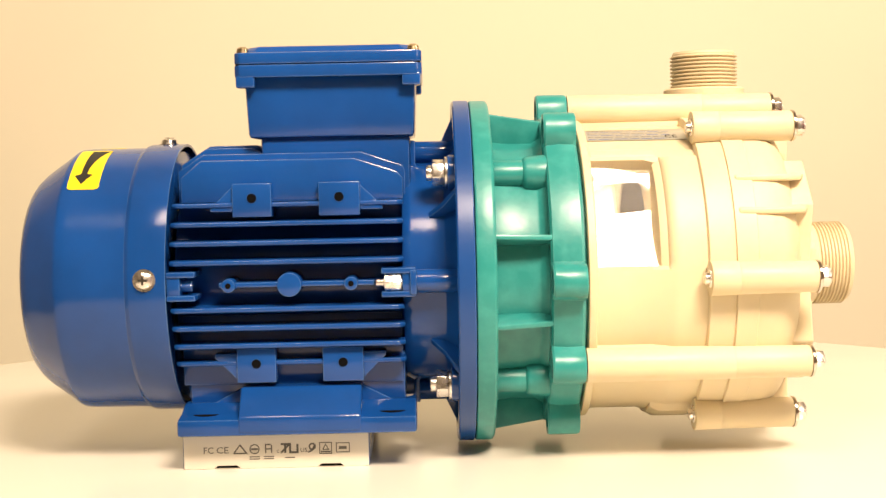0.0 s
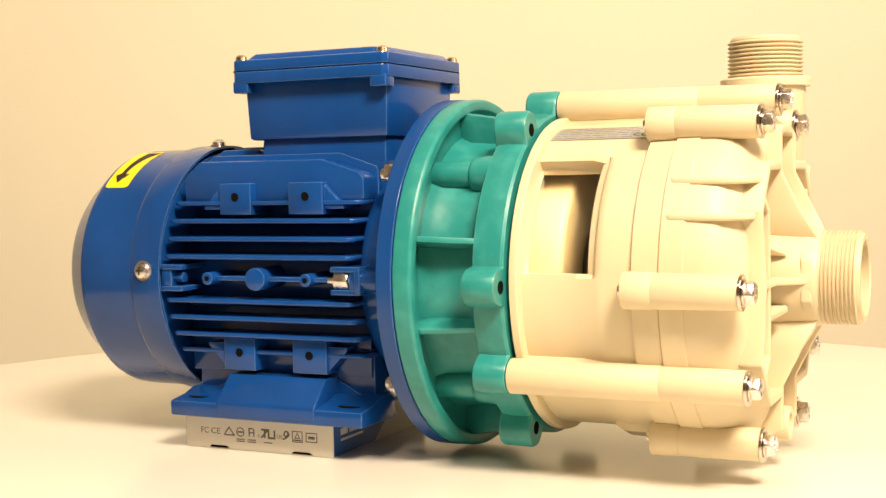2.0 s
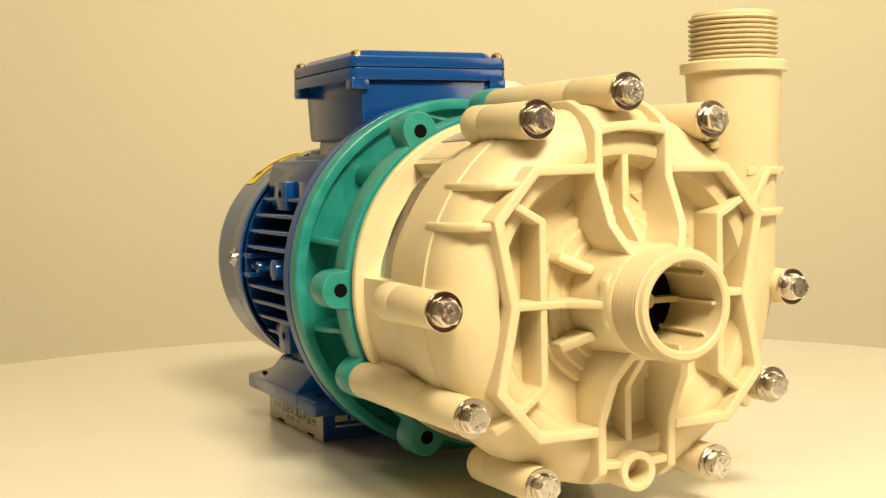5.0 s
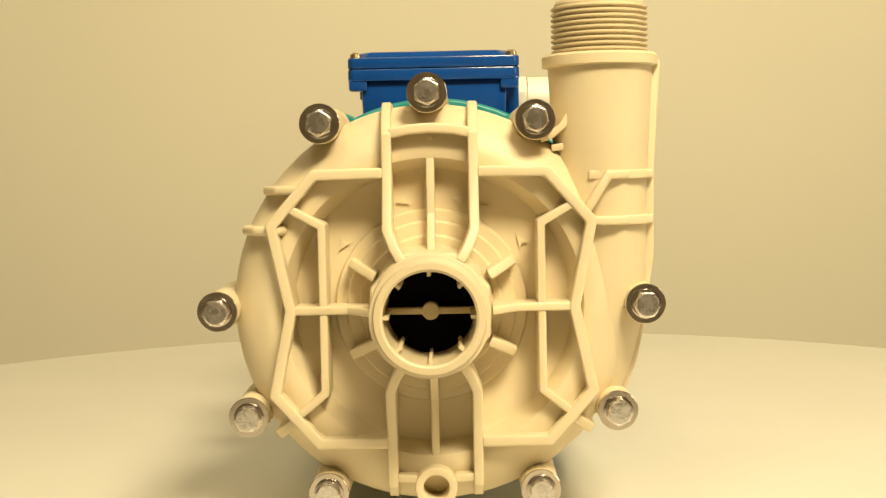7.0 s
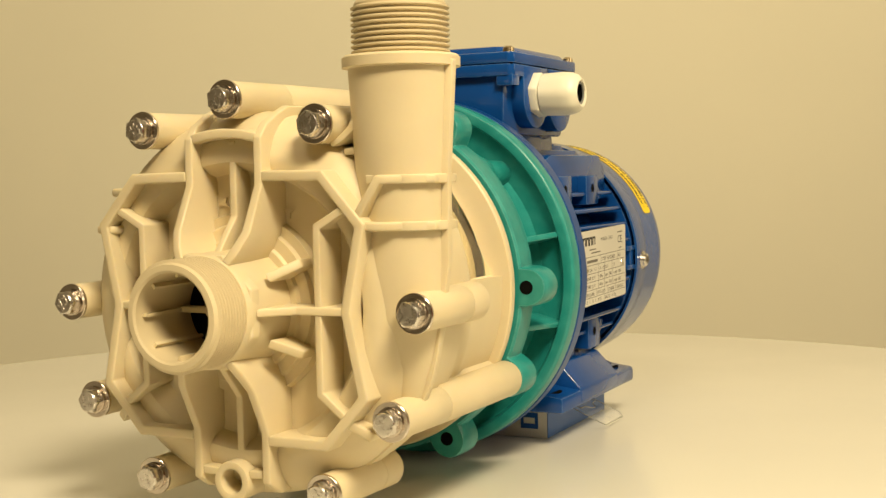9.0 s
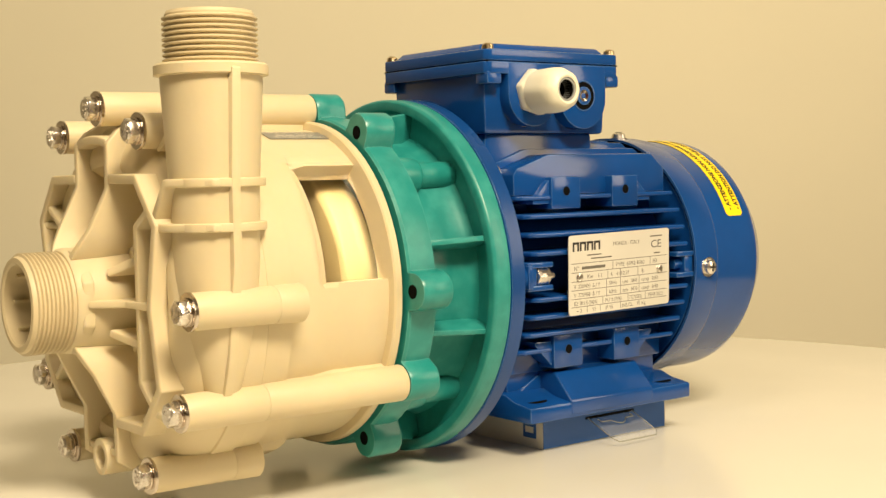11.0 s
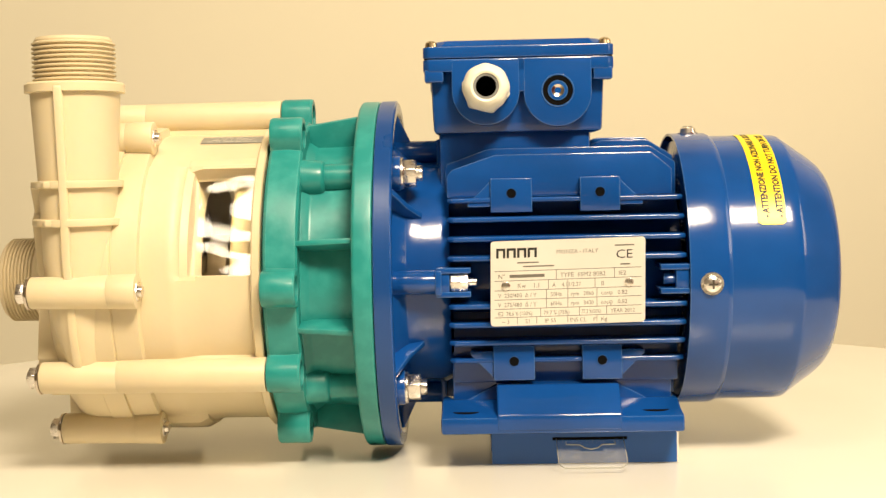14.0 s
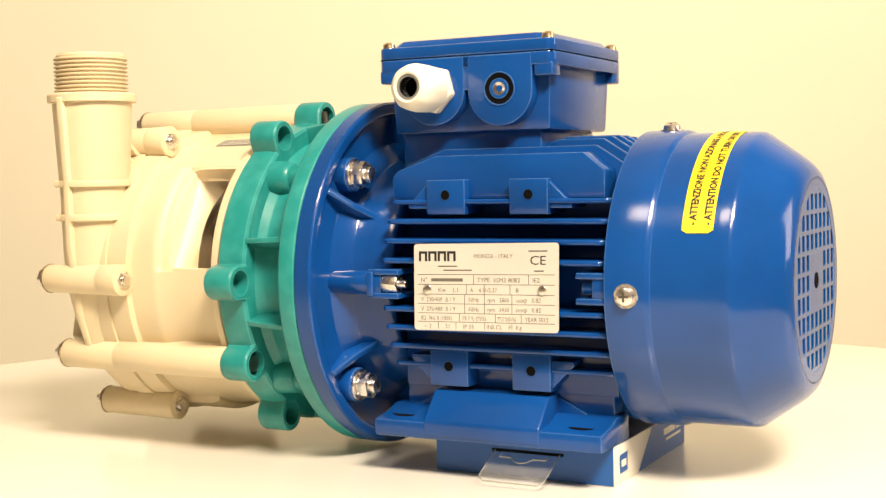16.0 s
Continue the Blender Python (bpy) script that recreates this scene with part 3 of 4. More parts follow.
def in_terminal_box():
    def frustum(bm2, x0, x1, y0, y1, z0, z1, g):
        low = [(x0 + g, y0 + g), (x1 - g, y0 + g), (x1 - g, y1 - g), (x0 + g, y1 - g)]
        return prism(bm2, low, along_z, z0, z1, [(x0, y0), (x1, y0), (x1, y1), (x0, y1)])
    bm = B()
    frustum(bm, -97.5, -4, -42, 43, 78, 112, 1.5)
    tb = part("terminal_box", bm, BLUE, pump, "blue cast terminal box with screwed lid", bevel=2.0)
    bm = B()
    box(bm, -90, -8, -37, 38, 40, 79)
    part("neck", bm, BLUE, tb, bevel=2.5)
    bm = B()
    c = 3
    x0, x1, y0, y1 = -102, -0.5, -49, 50
    oct_ = [(x0 + c, y0), (x1 - c, y0), (x1, y0 + c), (x1, y1 - c), (x1 - c, y1), (x0 + c, y1), (x0, y1 - c), (x0, y0 + c)]
    prism(bm, oct_, along_z, 110.5, 117.3)
    # recess the plain flange between the corner ears
    part("box_rim", bm, BLUE, tb, bevel=0.8)
    for ex, sx in ((-98, -1), (-4.5, 1)):
        for ey, sy in ((-45, -1), (46, 1)):
            bm = B()
            box(bm, *sorted((ex + sx * 3.3, ex - sx * 7)), *sorted((ey + sy * 3.6, ey - sy * 7)), 105, 112)
            part("ear", bm, BLUE, tb, bevel=1.2)
    bm = B()
    prism(bm, oct_, along_z, 117.7, 124.0)
    lid = part("lid", bm, BLUE, tb, bevel=1.0)
    bm = B()
    box(bm, -101, -1.5, -48, 49, 117.1, 117.9)
    part("gasket", bm, BLACK, lid)
    bm = B()
    prism(bm, [(-92, -46), (-10, -46), (-3, -39), (-3, 40), (-10, 47), (-92, 47), (-99, 40), (-99, -39)], along_z, 123.5, 127.6,
          [(-89, -42), (-13, -42), (-7, -36), (-7, 37), (-13, 43), (-89, 43), (-95, 37), (-95, -36)])
    part("raised_panel", bm, BLUE, lid, bevel=0.7)
    for x in (-97.5, -5):
        for y in (-44.5, 45.5):
            bm = B()
            lathe_z(bm, [(124, 0.01), (124, 3.4), (126.2, 3.1), (127.2, 1.8), (127.4, 0.01)], 20, x, y, closed=False)
            part("screw", bm, BRASS, lid, "small yellow-zinc lid screw")
    # two round cable entries on the nameplate side, one with a gland and one plugged
    for x, z in ((-33.7, 100.8), (-72, 99.5)):
        bm = B()
        lower = [(x + 18.1 * math.cos(a), z - 1 + 18.1 * math.sin(a)) for a in [math.pi + math.pi * i / 24 for i in range(25)]]
        prism(bm, [(x + 18.1, 117)] + [(x - 18.1, 117)] + lower, along_y, 38, 50.2)
        part("entry_boss", bm, BLUE, tb, bevel=0.8)
    bm = B()
    box(bm, -56, -50, 38, 50.0, 99.5, 117)
    part("entry_web", bm, BLUE, tb, bevel=0.5)
    gx, gz = -33.7, 100.8

    def y_lathe(prof, n, x, z):
        bm2 = B()
        rings = [[bm2.verts.new((x + r * math.cos(2 * math.pi * i / n), y, z + r * math.sin(2 * math.pi * i / n))) for i in range(n)] for y, r in prof]
        for a, b in zip(rings, rings[1:]):
            for i in range(n):
                bm2.faces.new((a[i], a[(i + 1) % n], b[(i + 1) % n], b[i]))
        return bm2
    gl = part("cable_gland", y_lathe([(46.5, 12.4), (49, 12.4), (49, 11), (56, 11)], 30, gx, gz), WHITE_PLASTIC, tb, "white nylon cable gland, empty")
    bm = B()
    prism(bm, ring_pts(13.4, 6, gx, gz, 0.25), along_y, 49.2, 55.5)
    part("hex_collar", bm, WHITE_PLASTIC, gl, bevel=1.2)
    nut = y_lathe([(56, 12.2), (68, 12.5), (73, 12.0), (76.2, 10.6), (77.8, 8.8), (78.3, 7.8), (77.9, 6.7), (70, 6.5)], 48, gx, gz)
    for v in nut.verts:
        u, w = v.co.x - gx, v.co.z - gz
        if math.hypot(u, w) > 8.5:
            k = 1 - 0.03 * (0.5 - 0.5 * math.cos(8 * math.atan2(w, u)))
            v.co.x, v.co.z = gx + u * k, gz + w * k
    part("dome_nut", nut, WHITE_PLASTIC, gl, smooth=0.7)
    part("seal", y_lathe([(77.3, 6.6), (77.3, 5.3), (70, 5.2)], 28, gx, gz), FOIL, gl, "grey rubber cable seal")
    # inside of the gland coloured black for the shade in its opening
    part("bore_shade", y_lathe([(76.6, 5.25), (64, 5.2), (64, 0.01)], 24, gx, gz), BLACK, gl)
    px, pz = -72, 99.5
    pl = part("blanking_plug", y_lathe([(50.0, 9.0), (50.7, 8.7), (50.7, 8.2), (50.3, 7.9)], 36, px, pz), BLUE, tb)
    # black ring paints in the shade of the plug's groove
    part("groove_shade", y_lathe([(50.5, 8.1), (50.32, 7.6), (50.32, 5.2)], 36, px, pz), BLACK, pl)
    centre = part("plug_centre", y_lathe([(50.2, 5.4), (50.9, 5.2), (50.9, 3.4), (50.4, 3.2)], 36, px, pz), BLUE, pl)
    # bright steel cone stands in for the highlight on the blue paint
    part("glint_facet", y_lathe([(50.75, 3.3), (49.6, 0.01)], 14, px, pz), WASHER, centre, "bright steel dimple that stands in for a sparkle", smooth=0.02)


def in_nameplate():
    tilt = radians(0.9)

    def on(u, v, d):
        return (-74.0 - u * math.cos(tilt) - v * math.sin(tilt), 75.6 + d, -0.3 + v * math.cos(tilt) - u * math.sin(tilt) * -1)
    W, H = 39.8, 22.0
    bm = B()
    pts = []
    for sx, sy, a0 in ((1, 1, 0), (-1, 1, 90), (-1, -1, 180), (1, -1, 270)):
        for k in range(4):
            a = radians(a0 + 30 * k)
            pts.append((sx * (W - 1.8) + 1.8 * math.cos(a), sy * (H - 1.8) + 1.8 * math.sin(a)))
    prism(bm, pts, on, 0, 0.6)
    np_ = part("nameplate", bm, PLATE, pump, "pale metal motor nameplate with engraved black table")

    def line(u0, v0, u1, v1, w=0.32, mat=INK_GREY):
        b2 = B()
        band(b2, [(u0, v0), (u1, v1)], w, on, 0.55, 0.66)
        part("rule", b2, mat, np_)
    rowv = [6.4, 1.4, -3.6, -8.4, -13.2, -17.6]
    for v in rowv:
        line(-W + 2, v, W - 2, v)
    for k, us in enumerate(((-6, 24), (-10, 0, 14), (-11, 0, 15), (-11, 0, 15), (-14, 6, 20), ())):
        for u in us:
            line(u, rowv[k], u, rowv[k + 1] if k < 5 else -21)
    for u in (-26, -16, 0, 15):
        line(u, -17.6, u, -21)

    def say(t, u, v, size, mat=INK_GREY, k=1.0):
        lettering("writing", t, size, mat, np_, lambda a, b, d: on(u + a * k, v + b, 0.62 + d * 0.5))
    # maker's mark as plain blocks
    for i in range(4):
        b2 = B()
        u = -37 + i * 5.4
        band(b2, [(u + 0.7, 13.2), (u + 0.7, 17.6), (u + 4.2, 17.6), (u + 4.2, 13.2)], 1.25, on, 0.55, 0.7)
        part("mark", b2, INK, np_)
    for u0, u1, v in ((-26, -15, 10.6), (-23, -7, 8.6), (24, 34, 18.0), (27, 32, 8.2)):
        line(u0, v, u1, v, 0.7)
    say("MONZA - ITALY", -6, 14.6, 3.0)
    say("CE", 24.5, 11.3, 6.4, INK, 1.15)
    say("N°", -36, 2.6, 3.2)
    line(-30, 3.7, -12, 3.7, 1.6)
    say("TYPE  6SM2 80B2", -4, 2.6, 3.2)
    say("IE2", 26, 2.6, 3.2)
    say("Kw    1.1", -26, -2.4, 3.2)
    say("A    4.11/2.37", -8, -2.4, 3.0, k=0.9)
    say("B", 17, -2.4, 3.2)
    say("V  230/400  \u0394 / Y", -36, -7.3, 3.1, k=0.9)
    say("50Hz", -9, -7.3, 3.1, k=0.9)
    say("rpm   2860", 1.5, -7.3, 3.1, k=0.85)
    say("cos\u03c6   0.82", 17, -7.3, 3.1, k=0.95)
    say("V  275/480  \u0394 / Y", -36, -12.1, 3.1, k=0.9)
    say("60Hz", -9, -12.1, 3.1, k=0.9)
    say("rpm   3430", 1.5, -12.1, 3.1, k=0.85)
    say("cos\u03c6   0.82", 17, -12.1, 3.1, k=0.95)
    say("IE2  78.6 % (100%)", -36, -16.7, 3.0, k=0.78)
    say("79.7 % (75%)", -12.5, -16.7, 3.0, k=0.85)
    say("77.2 %(50%)", 7, -16.7, 3.0, k=0.68)
    say("YEAR 2012", 22, -16.7, 3.0, k=0.9)
    for t, u in (("~ 3", -34), ("S1", -22), ("IP 55", -12), ("INS.CL    F", 1), ("Kg", 17)):
        say(t, u, -20.8, 3.0)
    for u in (-32, 31.5):
        b2 = B()
        prism(b2, [(u + 2.4 * math.cos(a), -1.2 + 2.4 * math.sin(a)) for a in [i * math.pi / 10 for i in range(20)]], on, 0.5, 1.6)
        part("rivet", b2, STEEL, np_, bevel=0.6)


def in_bracket():
    """Teal bracket: a plate on the motor flange, a core with ribs and a lobed ring."""
    bm = B()
    lathe(bm, [(25.4, 60), (25.4, 97.3), (26.2, 98), (34.6, 98), (36, 96.8), (36, 92), (31, 90.5), (30.5, 60)], 128)
    br = part("bracket_plate", bm, GREEN, pump, "teal moulded bracket between motor and pump head", bevel=0.6)
    bm = B()
    lathe(bm, [(30.2, 60), (30.2, 79), (36, 76), (48, 75), (60, 75), (67.5, 80), (67.5, 60)], 112)
    part("core", bm, GREEN, br, bevel=0.8)
    # lobed ring
    n = 720
    lobes = [radians(a) for a in ANGLES]

    def outline(rr, pad):
        out = []
        for i in range(n):
            a = 2 * math.pi * i / n
            r = rr
            for l in lobes:
                d = (a - l + math.pi) % (2 * math.pi) - math.pi
                s = 91 * math.sin(d)
                q = (9.6 + pad) ** 2 - s * s
                if q > 0 and abs(d) < 0.5:
                    r = max(r, 91 * math.cos(d) + math.sqrt(q))
            out.append((r * math.cos(a), r * math.sin(a)))
        return out
    bm = B()
    levels = [(64.5, 86, -0.6), (65.6, 87.6, 0), (72, 88.4, 0), (80.6, 88.0, 0), (82.0, 87.0, -0.7)]
    rings = [[bm.verts.new((x, u, v)) for u, v in outline(rr, pad)] for x, rr, pad in levels]
    pockets = []
    for i in range(n):
        a = 2 * math.pi * i / n
        mid, half = 83.0, 0.0
        for l in lobes:
            d = (a - l + math.pi) % (2 * math.pi) - math.pi
            if abs(91 * math.sin(d)) < 9 and abs(d) < 0.5:
                mid = 91 * math.cos(d) - 0.5
                half = max(half, math.sqrt(max(0.0, 7.0 ** 2 - (91 * math.sin(d)) ** 2)))
        pockets.append((a, mid, half))

    def at(x, sign):
        return [bm.verts.new((x, (m_ + sign * h) * math.cos(a), (m_ + sign * h) * math.sin(a))) for a, m_, h in pockets]
    inner = [[bm.verts.new((x, r * math.cos(2 * math.pi * i / n), r * math.sin(2 * math.pi * i / n))) for i in range(n)] for x, r in ((82.0, 80), (84.0, 79.8), (84.0, 70), (64.5, 70))]
    rings += inner + [at(64.5, -1), at(73, -1), at(73, 1), at(64.5, 1)]
    for j in range(len(rings)):
        p, q = rings[j], rings[(j + 1) % len(rings)]
        for i in range(n):
            bm.faces.new((p[i], p[(i + 1) % n], q[(i + 1) % n], q[i]))
    bmesh.ops.dissolve_degenerate(bm, dist=0.02, edges=bm.edges)
    ringob = part("lobed_ring", bm, GREEN, br, smooth=0.5)
    for deg in ANGLES:
        y, z = bolt_place(deg, 90.5)
        if deg in (90, 330, 210):
            bm = B()
            rod(bm, 66.0, 73.1, y, z, 5.2, 6)
            part("nut", bm, STEEL_DARK, ringob, bevel=0.4)
        else:
            # black discs on both lobe faces paint in the bolt holes' shade
            bm = B()
            rod(bm, 81.6, 82.15, y, z, 3.5, 20)
            part("bolt_hole_shade", bm, BLACK, ringob)
            bm = B()
            rod(bm, 72.6, 73.1, y, z, 3.5, 20)
            part("bolt_hole_shade", bm, BLACK, ringob)
    # radial ribs and round bosses round the core
    for deg in (15, -15, 165, 195, 76, 104, 256, 284, 134, 46, 226, 314):
        m = Matrix.Rotation(radians(deg), 4, "X")
        if deg in (134, 46, 226, 314):
            bm = B()
            rod(bm, 30.3, 55, 77.5, 0, 7.2, 28)
            bmesh.ops.transform(bm, matrix=m, verts=bm.verts)
            part("boss", bm, GREEN, br, bevel=0.8)
            bm = B()
            rod(bm, 52, 67.5, 77, 0, 9.2, 28, r1=10.4)
            bmesh.ops.transform(bm, matrix=m, verts=bm.verts)
            part("boss", bm, GREEN, br, bevel=3.0, seg=4)
        else:
            bm = B()
            prism(bm, [(30, 70), (30, 93), (67, 87), (67, 70)], along_z, -1.5, 1.5)
            bmesh.ops.transform(bm, matrix=m, verts=bm.verts)
            part("rib", bm, GREEN, br, bevel=0.7)


def in_rear_casing():
    xs = [84.1, 84.6, 85.2, 88, 88.8, 89.4, 91, 100, 110, 118, 126.4, 126.8, 127.5, 128.6, 130.2, 132, 134, 140, 146, 152]
    edge = {126.4: 78.4, 126.8: 80.2, 127.5: 81.6, 128.6: 82.6, 130.2: 83.3}
    lo, hi = math.asin(5.5 / 81.2), math.asin(62 / 81.2)
    n = 240

    def fold(a):
        a = a if a < math.pi else a - 2 * math.pi
        return a if a < math.pi / 2 else math.pi - a

    def solid(x, a):
        return not (lo < fold(a) < hi and 89.2 < x < 126.4)

    def radius(x, a):
        r = 84.8 if x < 84.3 else 85.6 if x < 88.5 else 84.8 if x < 89 else 81.2 if x < 119 else 83.6
        if lo - 0.01 < fold(a) < hi + 0.01 and x in edge:
            r = edge[x]
        elif fold(a) > hi and 89.2 < x < 151:
            r = 81.2
        elif 119 < x < 130:
            r = 81.2 + 2.4 * (x - 119) / 11
        return (71.5, r)
    bm = B()
    shell(bm, xs, n, 0, 0, solid, radius=radius)
    rc = part("rear_casing", bm, CREAM, pump, "cream plastic rear casing with a window on either side", smooth=0.5)
    for s in (-1, 1):
        # flat pane on the chord of the opening, its front edge set a little deeper
        bm = B()
        (ya, za), (yb, zb) = (77.6, 3.6), (48.9, 60.4)
        deep = 2.1
        quad = []
        for thick in (0.0, 1.6):
            ny, nz = 0.892, 0.452
            quad.append([bm.verts.new((x, s * (y - ny * (thick + d)), z - nz * (thick + d))) for x, y, z, d in
                         ((84.6, ya, za, 0), (128, ya, za, deep), (128, yb, zb, deep), (84.6, yb, zb, 0))])
        bm.faces.new(quad[0])
        bm.faces.new(quad[1][::-1])
        for k in range(4):
            bm.faces.new((quad[0][k], quad[1][k], quad[1][(k + 1) % 4], quad[0][(k + 1) % 4]))
        pane = part("window_pane", bm, PANE, rc, "clear flat plastic window pane, slightly wavy")
        pane.visible_shadow = False
    # bars above the windows and label seats
    for s in (-1, 1):
        m = Matrix.Rotation(radians(90 - s * 36.5), 4, "X")
        bm = B()
        box(bm, 88.9, 126.6, 72, 81.6, -4.6, 3.2)
        bmesh.ops.transform(bm, matrix=m, verts=bm.verts)
        part("lintel", bm, CREAM, rc, bevel=1.8, seg=4)
    # what shows through: brown coupling hub, and a cream inner can darkened for shade inside
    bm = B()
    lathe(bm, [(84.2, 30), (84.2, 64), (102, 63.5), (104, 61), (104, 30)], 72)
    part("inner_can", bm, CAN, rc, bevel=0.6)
    bm = B()
    lathe(bm, [(136, 12), (136, 36), (139, 38), (139, 48), (135, 50), (135, 58), (138, 60), (138, 71), (148, 71), (148, 12)], 72)
    part("rear_disc", bm, DARK_PLASTIC, rc, bevel=0.5)
    bm = B()
    lathe(bm, [(103.5, 8), (103.5, 19), (113, 19), (113.5, 24), (124, 24), (124, 12), (150, 12), (150, 8)], 64)
    part("coupling_hub", bm, HUB, rc, "brown coupling hub on its shaft", bevel=0.4)
    # drain swelling under the casing
    bm = B()
    lathe(bm, [(120, 60), (123, 84), (128, 86.5), (146, 86.5), (146, 60)], 72)
    for v in list(bm.verts):
        if v.co.z > -76:
            v.co.y *= 0.93
            v.co.z *= 0.93
    part("drain_swell", bm, CREAM, rc)
    # labels
    for s, mat, nm, lab, x0, x1, a0, a1 in ((-1, FOIL_LIGHT, "spec_label", "pale foil label with rows of fine print", 88, 147, 105, 117),
                                            (1, FOIL, "notice_label", "dark grey foil label with fine print", 89, 124, 68, 76)):
        bm = B()
        k = 10
        r = 81.55
        arc = [radians(a0 + (a1 - a0) * i / k) for i in range(k + 1)]
        g = [[bm.verts.new((x, (r + d) * math.cos(a), (r + d) * math.sin(a))) for x, d in ((x0, 0), (x1 if s > 0 else x1 - 2, 0), (x1 if s > 0 else x1 - 2, 0.25), (x0, 0.25))] for a in arc]
        for p, q in zip(g, g[1:]):
            for j in range(4):
                bm.faces.new((p[j], p[(j + 1) % 4], q[(j + 1) % 4], q[j]))
        bm.faces.new(g[0])
        bm.faces.new(g[-1][::-1])
        lb = part(nm, bm, mat, rc, lab)
        rng = random.Random(7 + s)
        rows_ = 6 if s < 0 else 4
        for row in range(rows_):
            a = radians(a0 + (a1 - a0) * (row + 0.7) / (rows_ + 0.4))
            x = x0 + 3 + (0 if s < 0 else rng.random() * 4)
            bm = B()
            while x < x1 - (14 if s < 0 else 6):
                w = 2 + 6 * rng.random()
                h = 0.0075
                bm.faces.new([bm.verts.new((xx, (r + 0.3) * math.cos(aa), (r + 0.3) * math.sin(aa))) for xx, aa in ((x, a), (x + w, a), (x + w, a + h), (x, a + h))])
                x += w + 1.2
            part("print_bar", bm, (INK_GREY, CARD_BLUE)[row % 2] if s < 0 else CARD, lb)
        if s < 0:
            lettering("writing", "CE", 6, INK, lb, lambda u, v, d: (133 + u, (r + 0.32) * math.cos(radians(115.5) - v / r), (r + 0.32) * math.sin(radians(115.5) - v / r)))


def in_sleeves():
    """Nine cream sleeves with their tie bolts; three of them run through to the teal ring."""
    for deg in ANGLES:
        y, z = bolt_place(deg)
        long_ = deg in (90, 210, 330)
        x0 = 82.6 if long_ else 145.5
        bm = B()
        rod(bm, x0, 160, y, z, 9.0, 32, r1=8.7)
        sl = part("bolt_sleeve", bm, CREAM, pump, bevel=0.35)
        bm = B()
        rod(bm, 159.9, 200, y, z, 8.6, 32, r1=8.2)
        part("sleeve_front", bm, CREAM, sl, bevel=0.35)
        # web that ties the sleeve to the casing
        u, v = math.cos(radians(deg)), math.sin(radians(deg))
        bm = B()
        m = Matrix.Rotation(radians(deg), 4, "X")
        box(bm, x0 + 1.2, 176, 76, 86, -5.4, 5.4)
        bmesh.ops.transform(bm, matrix=m, verts=bm.verts)
        part("web", bm, CREAM, sl, bevel=0.8)
        hexbolt(sl, 200.2, y, z, turn=radians(deg * 1.7))
        if not long_:
            bm = B()
            rod(bm, x0 - 2.8, x0 + 2, y, z, 3.2, 16)
            rod(bm, x0 - 0.6, x0 + 1, y, z, 5.4, 6)
            part("bolt_end", bm, STEEL, sl, bevel=0.3)


